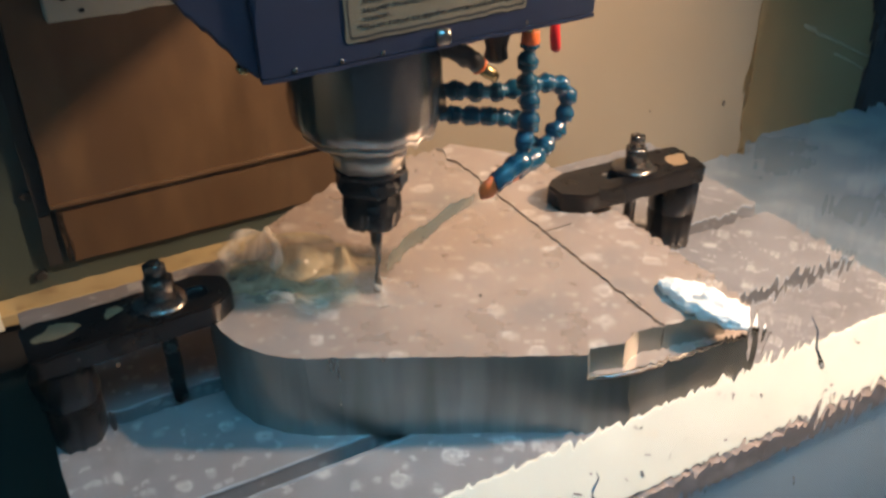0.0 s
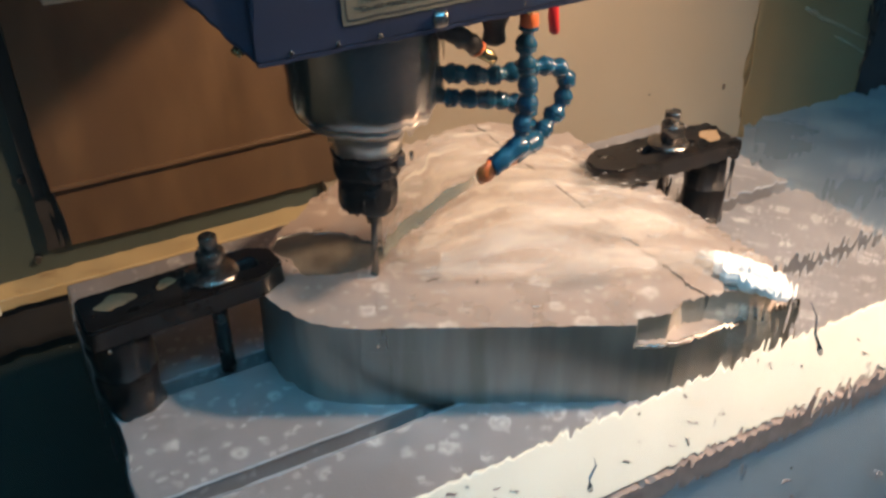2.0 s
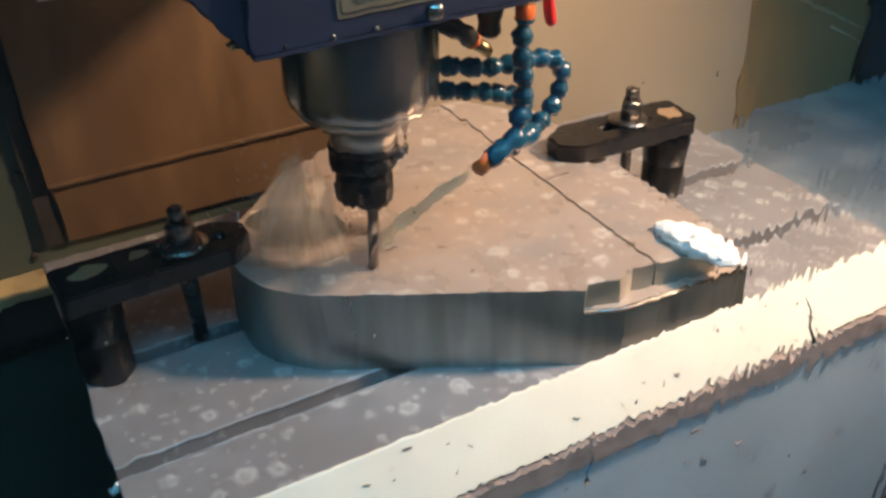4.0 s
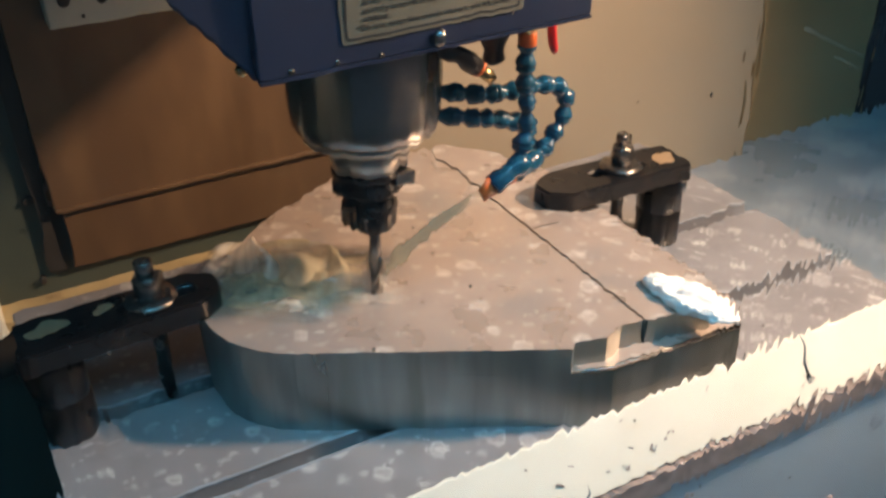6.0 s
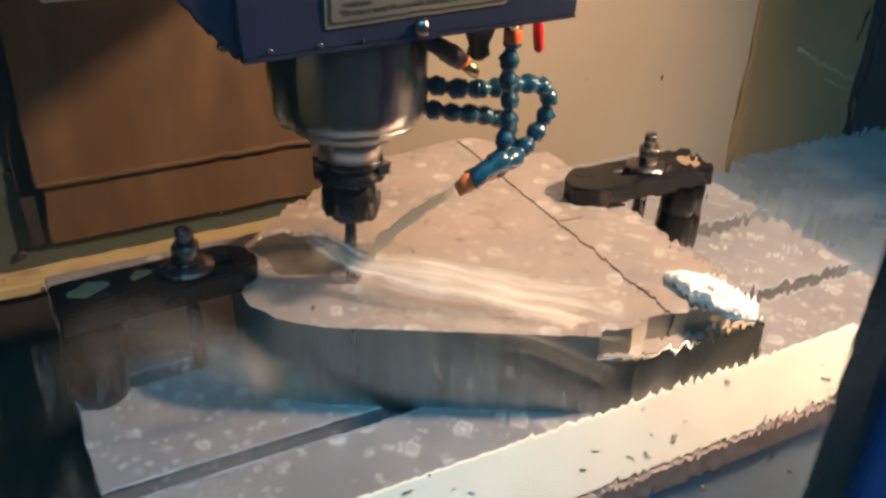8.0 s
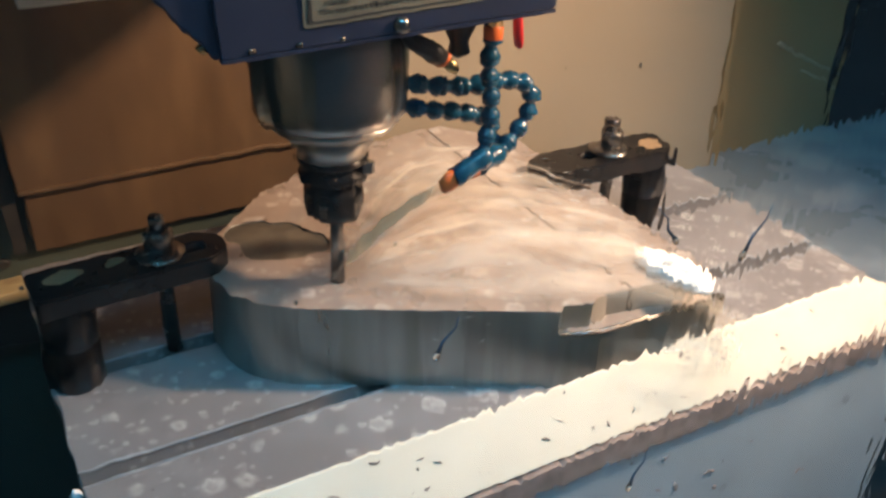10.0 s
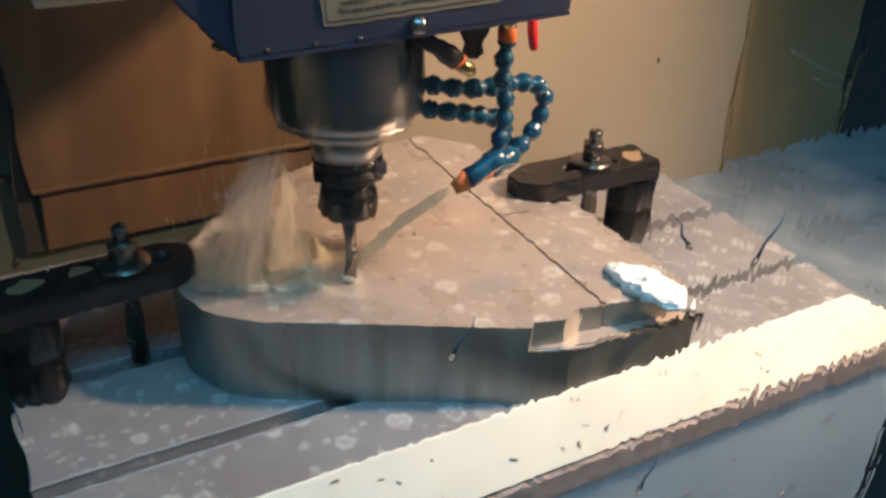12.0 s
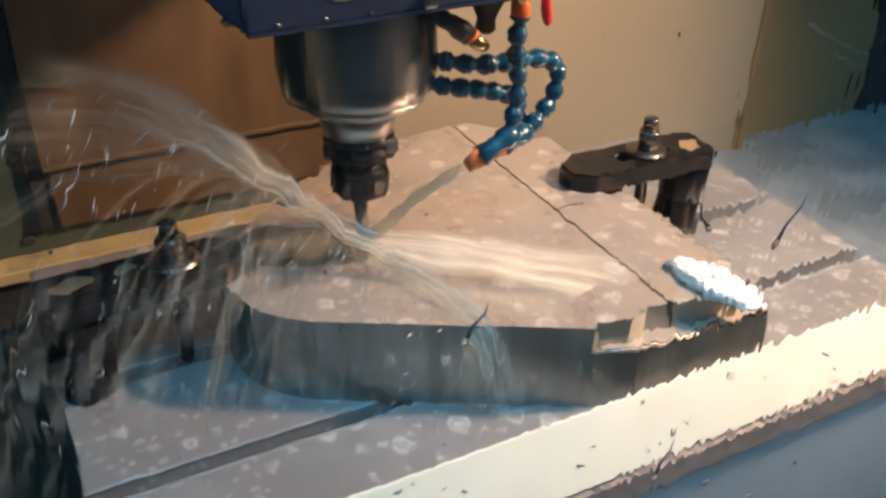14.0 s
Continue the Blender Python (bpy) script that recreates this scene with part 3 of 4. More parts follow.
def spindle():
    t = thing("spindle", "polished steel spindle nose with a black collet chuck", "spindle", (0, 0, 0))
    part("cartridge", lathe_bm([(0.0655, 0.366), (0.0655, 0.345), (0.0648, 0.3445), (0.0648, 0.3435), (0.0655, 0.343), (0.0655, 0.276), (0.0650, 0.270), (0.0630, 0.264), (0.060, 0.2605)], 72), "chrome", t)
    part("end_cover", lathe_bm([(0.0598, 0.2603), (0.0575, 0.255), (0.047, 0.2475), (0.040, 0.2450), (0.036, 0.2447), (0.02, 0.2447)], 64), "dull", t)
    part("nose_ring", lathe_bm([(0.035, 0.2446), (0.0345, 0.233), (0.031, 0.2285), (0.031, 0.2225), (0.02, 0.2225)], 48), "dull", t)
    part("holder_flange", lathe_bm([(0.02, 0.2223), (0.0312, 0.222), (0.0318, 0.2205), (0.0318, 0.217), (0.0275, 0.214), (0.0275, 0.210), (0.0318, 0.207), (0.0318, 0.2015), (0.0305, 0.2005), (0.026, 0.198), (0.02, 0.1975)], 48), "nut", t)
    part("drive_key", box_bm(0.016, 0.0285, -0.0265, -0.016, 0.206, 0.218, 0.002), "chrome", t, "bright steel drive key")
    nut = lathe_bm([(0.018, 0.1973), (0.0222, 0.1965), (0.0222, 0.1905), (0.0245, 0.188), (0.0250, 0.186), (0.0250, 0.168), (0.0242, 0.1655), (0.021, 0.1615), (0.016, 0.160), (0.009, 0.160)], 36)
    chuck = part("collet_nut", nut, "nut", t)
    for k in range(6):
        a = 2 * math.pi * k / 6 + 0.25
        part("spanner_slot", box_bm(-0.0025, 0.0025, -0.0258, -0.0235, 0.1685, 0.181, 0.0005), "bolt", chuck).matrix_local = Matrix.Rotation(a, 4, "Z")
    mill = part("end_mill", lathe_bm([(0.0, 0.162), (0.0070, 0.161), (0.0070, 0.128), (0.0056, 0.126), (0.0054, 0.0895), (0.0, 0.0893)], 20), "carbide", t)
    for k in range(2):
        pts = [(0.0050 * math.cos(math.pi * k + j * 0.20), 0.0050 * math.sin(math.pi * k + j * 0.20), 0.090 + j * 0.0027) for j in range(14)]
        part("flute", tube_bm(pts, [0.0021] * 14, 6), "carbide", mill)


spindle()


# ---------------------------------------------------------------- coolant hoses
def smooth_path(points, step):
    """Evenly spaced places along a smooth curve through the points."""
    pts = [Vector(p) for p in points]
    dense = []
    for i in range(len(pts) - 1):
        p = [pts[max(0, i - 1)], pts[i], pts[i + 1], pts[min(len(pts) - 1, i + 2)]]
        for k in range(24):
            t = k / 24
            dense.append(0.5 * ((2 * p[1]) + (p[2] - p[0]) * t + (2 * p[0] - 5 * p[1] + 4 * p[2] - p[3]) * t * t + (3 * p[1] - p[0] - 3 * p[2] + p[3]) * t ** 3))
    dense.append(pts[-1])
    out, run = [dense[0]], 0.0
    for a, b in zip(dense, dense[1:]):
        run += (b - a).length
        if run >= step:
            out.append(b)
            run = 0.0
    return out


LINK = [(0.0050, -0.0100), (0.0074, -0.0096), (0.0084, -0.0070), (0.0082, -0.0048), (0.0058, -0.0026), (0.0052, -0.0008), (0.0066, 0.0014), (0.0086, 0.0048), (0.0092, 0.0070), (0.0090, 0.0084), (0.0066, 0.0092)]


def coolant_hose(label, points, nozzle, base=None):
    spots = smooth_path(points, 0.0170)
    t = thing("coolant_hose", label, "coolant hose", spots[0], group="jointed coolant hoses")
    for i in range(len(spots) - 1):
        a, b = spots[i], spots[i + 1]
        m = Matrix.Translation((a + b) / 2 - spots[0]) @ (b - a).to_track_quat("Z", "Y").to_matrix().to_4x4()
        part("link", lathe_bm(LINK, 14), "hose", t).matrix_local = m
    if nozzle:
        a, b = spots[-1], Vector(nozzle)
        way = (b - a).to_track_quat("Z", "Y").to_matrix().to_4x4()
        n = (b - a).length
        part("nozzle", lathe_bm([(0.0070, -0.008), (0.0098, -0.003), (0.0102, 0.006), (0.0080, 0.010), (0.0086, 0.014), (0.0094, n * 0.80), (0.0074, n * 0.84)], 14), "hose", t).matrix_local = Matrix.Translation(a - spots[0]) @ way
        tip = place(lathe_bm([(0.0060, n * 0.78), (0.0084, n * 0.82), (0.0080, n * 0.95), (0.0062, n + 0.007), (0.0030, n + 0.0075)], 14), Matrix.Diagonal((0.55, 1.15, 1.0, 1.0)))
        part("nozzle_tip", tip, "orange", t, "flat orange plastic nozzle tip").matrix_local = Matrix.Translation(a - spots[0]) @ way
    if base:
        part("valve", lathe_bm([(0.0085, 0.0), (0.0085, 0.010), (0.0070, 0.012), (0.0070, 0.018)], 6), "brass", t, "brass hexagonal fitting").matrix_local = pose(0, 0, 0.010)
        part("collar", lathe_bm([(0.0062, -0.004), (0.0082, -0.002), (0.0082, 0.008), (0.0070, 0.010)], 16), "orange", t, "orange plastic collar").matrix_local = pose(0, 0, 0.001)
    return t


coolant_hose("blue jointed plastic coolant hose aimed at the cutter", [(0.120, -0.060, 0.325), (0.118, -0.060, 0.298), (0.122, -0.060, 0.264), (0.118, -0.062, 0.242), (0.112, -0.066, 0.222), (0.102, -0.070, 0.213)], (0.076, -0.070, 0.2065), base=True)
coolant_hose("blue jointed plastic coolant hose bent in a loop", [(0.055, -0.020, 0.285), (0.080, -0.028, 0.279), (0.112, -0.034, 0.275), (0.150, -0.030, 0.273), (0.176, -0.028, 0.266), (0.187, -0.026, 0.246), (0.174, -0.028, 0.223), (0.152, -0.035, 0.208), (0.128, -0.045, 0.206)], (0.112, -0.052, 0.204))
coolant_hose("blue jointed plastic coolant hose curled behind the spindle", [(0.055, -0.015, 0.260), (0.085, -0.020, 0.253), (0.115, -0.018, 0.245), (0.142, -0.015, 0.234), (0.156, -0.015, 0.216), (0.148, -0.020, 0.200)], None)


def air_fittings():
    t = thing("air_hose", "black rubber air hose with a brass end", "air hose", (0.044, -0.060, 0.345))
    pts = [Vector(p) - Vector((0.044, -0.060, 0.345)) for p in ((0.036, -0.05, 0.348), (0.046, -0.060, 0.332), (0.057, -0.060, 0.326), (0.066, -0.060, 0.319), (0.073, -0.060, 0.313))]
    part("hose", tube_bm(pts, [0.006, 0.0075, 0.0075, 0.0085, 0.0070], 14), "rubber", t)
    end = [pts[-1], Vector((0.083, -0.060, 0.305)) - Vector((0.044, -0.060, 0.345)), Vector((0.087, -0.060, 0.301)) - Vector((0.044, -0.060, 0.345))]
    part("brass_end", tube_bm(end, [0.0052, 0.0056, 0.0046], 14), "brass", t, "polished brass end piece")
    part("orange_ring", tube_bm([pts[-1] * 0.97, pts[-1] * 1.03], [0.0074, 0.0074], 14), "orange", t)
    v = thing("coolant_valve", "black coolant valve under the blue machine head", "valve", (0.097, -0.045, 0.36))
    part("body", lathe_bm([(0.016, 0.0), (0.0165, -0.016), (0.013, -0.028), (0.008, -0.040), (0.010, -0.048), (0.006, -0.052)], 20), "rubber", v)
    part("elbow", tube_bm([(-0.03, 0.0, -0.012), (-0.014, 0.0, -0.016), (0.0, 0.0, -0.022), (0.018, -0.006, -0.020)], [0.006, 0.0075, 0.0085, 0.006], 12), "rubber", v)
    part("clip", lathe_bm([(0.0166, -0.010), (0.0172, -0.012), (0.0166, -0.014)], 20), "bolt", v)
    h = thing("valve_lever", "red plastic valve lever hanging under the head", "lever", (0.143, -0.060, 0.345))
    part("lever", tube_bm([(-0.002, 0, 0.012), (-0.001, 0, 0.0), (0.001, 0, -0.018), (0.003, 0, -0.030), (0.0034, 0, -0.033)], [0.003, 0.0038, 0.0044, 0.0040, 0.002], 10), "red", h)
    part("pivot", lathe_bm([(0.004, 0.0), (0.004, 0.016)], 10), "brass", h).matrix_local = pose(-0.002, 0, 0.004)
    p = thing("valve_lever", "small red plastic valve lever beside the spindle", "lever", (0.040, -0.030, 0.345))
    part("lever", tube_bm([(0, 0, 0.014), (0.001, 0, 0.0), (0.002, 0, -0.020)], [0.003, 0.0038, 0.0032], 10), "red", p)


air_fittings()


# ---------------------------------------------------------------- table and what it carries
def machine_table():
    t = thing("machine_table", "wet grey cast iron milling table with T slots", "milling table", (0, 0, -0.12))
    x0, x1 = -0.306, 0.558
    for a, b in [(-0.216, -0.105), (-0.087, 0.0385), (0.0565, 0.182), (0.200, 0.270)]:
        bm = box_bm(x0, x1, a, b, 0.098, 0.12, 0.0028)
        part("table_land", bm, "table", t)
    # the bed is coloured darker than the lands to shade the shallow slots
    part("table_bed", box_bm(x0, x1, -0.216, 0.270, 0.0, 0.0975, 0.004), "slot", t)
    # thin pale strips paint the highlight along the worn slot edges
    for y in (-0.0880, -0.1068, 0.0557, 0.1992):
        part("slot_rim", box_bm(x0 + 0.001, x1 - 0.001, y, y + 0.0027, 0.1180, 0.1204, 0.0007), "rim", t, "worn slot edge with a painted highlight" if y > 0.19 else "")
    part("end_drip", lathe_bm([(0.001, -0.004), (0.005, 0.0), (0.004, 0.006), (0.001, 0.010)], 12, (x0 - 0.004, -0.098, 0.104)), "drop", t)
    TABLE_THINGS.append(t)
    # the guard leans outwards at the foot
    g = thing("splash_guard", "cream enamelled sloping guard along the front of the table", "guard", (0, -0.222, 0.048))
    lean = Matrix.Rotation(radians(90 - 24), 4, "X")
    drop = 0.064
    bm = prism_bm([(-0.55, -drop), (0.56, -drop), (0.535, -0.036), (0.475, 0.0), (-0.55, 0.0)], 0, 0.004, 0.0012)
    part("guard_plate", place(bm, lean), "cream", g)
    foot = lean @ Vector((0, -drop, 0))
    lip = [(-0.55 + 0.005 * k, -0.004 + 0.004 * noise.noise(Vector((0.9 * k, 0.2, 0)))) for k in range(225)]
    lip += [(x, -0.029 + 0.007 * noise.noise(Vector((x * 70, 3.0, 0))) + 0.004 * noise.noise(Vector((x * 210, 5.0, 0)))) for x, _ in reversed(lip)]
    part("guard_lip", place(prism_bm(lip, -0.005, 0.005), Matrix.Translation((0, foot.y - 0.0025, foot.z + 0.002)) @ Matrix.Rotation(radians(90), 4, "X")), "lip", g, "rusty brown lip under the guard")
    part("apron", box_bm(-0.55, 0.57, foot.y - 0.003, foot.y + 0.006, -0.55, foot.z - 0.012, 0.002), "apron", g, "grey blue enamelled apron")
    random.seed(11)
    for k in range(48):
        x, v = random.uniform(-0.20, 0.54), -random.uniform(0.006, 0.058)
        part("chip", place(box_bm(-0.004, 0.004, -0.001, 0.001, 0.0, 0.0012), Matrix.Translation(lean @ Vector((x, v, 0.004))) @ lean @ Matrix.Rotation(random.uniform(0, 3), 4, "Z") @ Matrix.Scale(random.uniform(0.25, 0.9), 4)), "lip", g, "brown metal chip" if k == 0 else "")
    for k in range(16):
        x, z = random.uniform(-0.05, 0.50), foot.z - random.uniform(0.05, 0.22)
        scuff = prism_bm([(px + 0.004 * noise.noise(Vector((px, py, k)) * 200), py) for px, py in circle(0, 0, random.uniform(0.002, 0.006), 10, random.uniform(0.25, 0.7), random.uniform(0, 3))], 0, 0.0012)
        part("scuff", place(scuff, Matrix.Translation((x, foot.y - 0.003, z)) @ Matrix.Rotation(radians(90), 4, "X")), "lip", g, "dark scuff on the enamel" if k == 0 else "")
    TABLE_THINGS.append(g)


machine_table()


def workpiece():
    bx = 0.08
    t = thing("workpiece", "thick rounded steel plate workpiece wet with coolant", "workpiece", (bx, 0, 0))
    arc = [(-0.130, 0.090), (-0.147, 0.060), (-0.150, 0.035), (-0.147, 0.005), (-0.138, -0.022), (-0.122, -0.044), (-0.097, -0.064)]
    arc = [(p.x, p.y) for p in smooth_path([(x, y, 0) for x, y in arc], 0.005)] + [arc[-1]]
    back = [(0.215, 0.245), (0.06, 0.228), (-0.05, 0.165)]

    def moved(pts):
        return [(x - bx, y) for x, y in pts]

    low = arc + [(0.114, -0.1765), (0.152, -0.189), (0.296, -0.1965), (0.302, -0.15), (0.300, 0.03), (0.298, 0.185)] + back
    part("plate_body", prism_bm(moved(low), 0.0, 0.0608), "side", t)
    brim = []
    for k, (x, y) in enumerate(circle(0.0, 0.0, 0.053, 48, 0.66, -0.72)):
        g = 1 + 0.30 * noise.noise(Vector((x, y, 0.3)) * 45.0)
        brim.append((-0.072 + x * g, 0.060 + y * g))
    hole = moved(brim)
    main = arc + [(0.114, -0.1765), (0.121, -0.1700), (0.150, -0.1780), (0.172, -0.1700), (0.1935, -0.1740), (0.1935, 0.2425)] + back[1:]
    strip = [(0.1963, -0.1748), (0.262, -0.186), (0.271, -0.15), (0.262, 0.03), (0.262, 0.190), (0.214, 0.2425), (0.1963, 0.2405)]
    outer = [(0.2735, -0.182), (0.292, -0.186), (0.299, -0.15), (0.297, 0.03), (0.295, 0.182), (0.264, 0.186), (0.264, 0.03), (0.2735, -0.15)]
    notch = [(0.124, -0.1785), (0.153, -0.1878), (0.290, -0.1945), (0.270, -0.180), (0.1935, -0.172), (0.172, -0.168), (0.150, -0.176), (0.125, -0.170)]
    part("plate_upper", holed_bm(moved(main), hole, 0.061, 0.0868), "side", t)
    part("top_face", holed_bm(moved(main), hole, 0.0869, 0.0877), "steel", t)
    # pool surface; its dark colour also carries the spindle's shadow
    part("pocket_floor", prism_bm([(-0.152 + (x + 0.152) * 0.996, 0.060 + (y - 0.060) * 0.996) for x, y in hole], 0.0609, 0.0858), "pool", t, "coolant pool in the milled pocket, darkened for the spindle shadow")
    part("side_strip", prism_bm(moved(strip), 0.061, 0.0868), "side", t)
    part("edge_step", prism_bm(moved(outer), 0.0611, 0.0790, 0.0012), "steel", t, "lower step along the plate end")
    part("ledge_face", prism_bm(moved(notch), 0.0606, 0.0614), "steel", t)
    part("strip_face", prism_bm(moved(strip), 0.0869, 0.0875), "steel", t)
    part("scribed_mark", box_bm(-0.090, -0.078, -0.0360, -0.0345, 0.0877, 0.0879), "slot", t).matrix_local = Matrix.Translation((-0.0, 0.0, 0.0)) @ Matrix.Rotation(radians(-4), 4, "Z")
    part("scribed_mark", box_bm(0.1165, 0.150, 0.0110, 0.0122, 0.0876, 0.0879), "slot", t)
    part("burr", tube_bm([(x - bx, y, 0.0615) for x, y in ((0.115, -0.1768), (0.134, -0.1835), (0.153, -0.1893), (0.215, -0.1925), (0.293, -0.1965))], [0.0012, 0.0020, 0.0026, 0.0018, 0.0022], 8), "chrome", t, "bright burr along the stepped edge")
    TABLE_THINGS.append(t)


workpiece()


def paper_towel():
    t = thing("paper_towel", "crumpled white paper towel lying on the workpiece", "paper towel", (0.246, -0.170, 0.0877))
    bm = bmesh.new()
    bmesh.ops.create_icosphere(bm, subdivisions=5, radius=1.0)
    for v in bm.verts:
        c = v.co.copy()
        d = Vector((c.x, c.y * 2.6, c.z))
        n = 0.20 * noise.noise(d * 1.6) + 0.08 * noise.noise(d * 3.6) + 0.03 * noise.noise(d * 9.0)
        lump = 1.0 + n
        v.co = (c.x * 0.0165 * lump * (1.15 - 0.25 * c.y), c.y * 0.050 * (1 + 0.3 * n), max(-0.3, c.z) * 0.011 * (1 + 2.2 * n) + 0.0038)
    for f in bm.faces:
        f.smooth = True
    part("towel", place(bm, Matrix.Rotation(radians(14), 4, "Z")), "cloth", t)
    TABLE_THINGS.append(t)


paper_towel()


def clamp(at, turn, x_tail, x_nose, width, z_top, thick, riser_x, label):
    """A slotted strap on a stud at the origin; the nose presses on the workpiece, the tail stands on a riser."""
    t = thing("strap_clamp", label, "clamp", (*at, 0), group="strap clamps on the table")
    w = width / 2
    outline = rounded([(x_tail, -w), (x_nose - 0.022, -w), (x_nose, -w * 0.45), (x_nose, w * 0.45), (x_nose - 0.022, w), (x_tail, w)], 0.006)
    slot = rounded([(-0.030, -0.0095), (0.042, -0.0095), (0.042, 0.0095), (-0.030, 0.0095)], 0.009)
    part("strap", holed_bm(outline, slot, z_top - thick, z_top - 0.0022), "black", t)
    inset = [(x * 0.985, y * 0.95) for x, y in outline]
    part("strap_top", holed_bm(inset, slot, z_top - 0.0021, z_top), "black", t)
    low = z_top - thick - 0.001
    part("riser", lathe_bm([(0.025, 0.0), (0.0265, 0.002), (0.0265, low * 0.48), (0.0250, low * 0.5), (0.0250, low * 0.52), (0.0265, low * 0.54), (0.0265, low - 0.010), (0.024, low - 0.006), (0.024, low)], 28, (riser_x, 0, 0)), "black", t)
    part("stud", lathe_bm([(0.0075, 0.0), (0.0075, z_top + 0.030), (0.0085, z_top + 0.031), (0.0085, z_top + 0.040), (0.006, z_top + 0.042)], 16), "bolt", t)
    part("nut", lathe_bm([(0.0120, z_top + 0.0062), (0.0138, z_top + 0.008), (0.0138, z_top + 0.025), (0.0120, z_top + 0.027)], 6), "bolt", t)
    part("washer", lathe_bm([(0.023, z_top + 0.0004), (0.024, z_top + 0.0015), (0.024, z_top + 0.0035), (0.017, z_top + 0.0058), (0.012, z_top + 0.006)], 32), "bolt", t)
    for cx, cy, r in ((riser_x + 0.004, 0.004, 0.016), (riser_x * 0.45, 0.009, 0.010))[:2 if at[0] < 0 else 1]:
        patch = [(x + 0.006 * noise.noise(Vector((x, y, 0.1)) * 90), y + 0.005 * noise.noise(Vector((x, y, 0.7)) * 90)) for x, y in circle(cx, cy, r, 28, 0.70, 0.4)]
        part("wear_patch", prism_bm(patch, z_top + 0.0002, z_top + 0.0006), "glint", t, "bare worn metal patch")
    t.rotation_euler = (0, 0, radians(turn))
    TABLE_THINGS.append(t)
    return t


clamp((-0.188, 0.0475), 3, -0.118, 0.062, 0.056, 0.1085, 0.0205, -0.092, "black steel strap clamp on a round riser beside the workpiece")
clamp((0.338, 0.0475), 178, -0.078, 0.106, 0.058, 0.1085, 0.0205, -0.060, "black steel slotted strap clamp beside the paper towel")


# ---------------------------------------------------------------- sliding door
def sliding_door():
    t = thing("sliding_door", "dark blue enamelled sliding door post of the enclosure", "door", (1.3, -0.42, 0.30))
    part("post", box_bm(0.012, 0.30, -0.02, 0.02, -0.85, 0.75, 0.003), "door", t)
    part("rubber_edge", box_bm(0.0, 0.0118, -0.012, 0.012, -0.85, 0.75, 0.002), "dark", t, "black rubber edge strip")
    for k in range(6):
        part("rivet", lathe_bm([(0.0025, 0.0), (0.0020, 0.0015), (0.0, 0.002)], 10), "chrome", t).matrix_local = pose(0.0175, -0.020, -0.5 + 0.16 * k, 90, 0, 0)
    return t


DOOR = sliding_door()


# ---------------------------------------------------------------- wet viewing window
def wet_glass():
    m = bpy.data.materials.new("wet_window_glass")
    m.use_nodes = True
    nt = m.node_tree
    b = nt.nodes["Principled BSDF"]
    b.inputs["Base Color"].default_value = (0.97, 0.985, 1.0, 1)
    b.inputs["Roughness"].default_value, b.inputs["Transmission Weight"].default_value, b.inputs["IOR"].default_value = 0.0, 1.0, 1.45
    tc = nt.nodes.new("ShaderNodeTexCoord")
    mp = nt.nodes.new("ShaderNodeMapping")
    mp.inputs["Scale"].default_value = (1, 1, 0.25)
    nt.links.new(tc.outputs["Object"], mp.inputs["Vector"])
    ripple = nt.nodes.new("ShaderNodeTexNoise")
    ripple.inputs["Scale"].default_value, ripple.inputs["Detail"].default_value = 175.0, 1.5
    nt.links.new(mp.outputs[0], ripple.inputs["Vector"])
    patch = nt.nodes.new("ShaderNodeTexNoise")
    patch.inputs["Scale"].default_value, patch.inputs["Detail"].default_value = 11.0, 2.0
    nt.links.new(tc.outputs["Object"], patch.inputs["Vector"])
    wet = nt.nodes.new("ShaderNodeMapRange")
    wet.inputs["From Min"].default_value, wet.inputs["From Max"].default_value = 0.42, 0.66
    wet.inputs["To Min"].default_value = 0.14
    nt.links.new(patch.outputs["Fac"], wet.inputs["Value"])
    mul = nt.nodes.new("ShaderNodeMath")
    mul.operation = "MULTIPLY"
    nt.links.new(ripple.outputs["Fac"], mul.inputs[0])
    nt.links.new(wet.outputs[0], mul.inputs[1])
    bump = nt.nodes.new("ShaderNodeBump")
    bump.inputs["Strength"].default_value, bump.inputs["Distance"].default_value = 1.0, 0.000115
    nt.links.new(mul.outputs[0], bump.inputs["Height"])
    nt.links.new(bump.outputs[0], b.inputs["Normal"])
    return m


def viewing_window():
    t = thing("viewing_window", "clear wet viewing window of the enclosure with dripping coolant", "window", (0.1, -0.47, 0.0))
    glass = part("pane", box_bm(-1.2, 1.6, -0.002, 0.002, -0.45, 1.15), wet_glass(), t)
    glass.visible_shadow = False
    random.seed(31)
    beads = bmesh.new()
    for k in range(60):
        m = pose(random.uniform(-0.62, 0.05), -0.0022, random.uniform(0.18, 0.52)) @ Matrix.Diagonal((1, 0.45, random.uniform(1.0, 1.7), 1))
        bmesh.ops.create_icosphere(beads, subdivisions=2, radius=random.uniform(0.0002, 0.0006), matrix=m)
    for f in beads.faces:
        f.smooth = True
    tagged(part("bead_cover", beads, "bead", t), kind="stuff")


viewing_window()


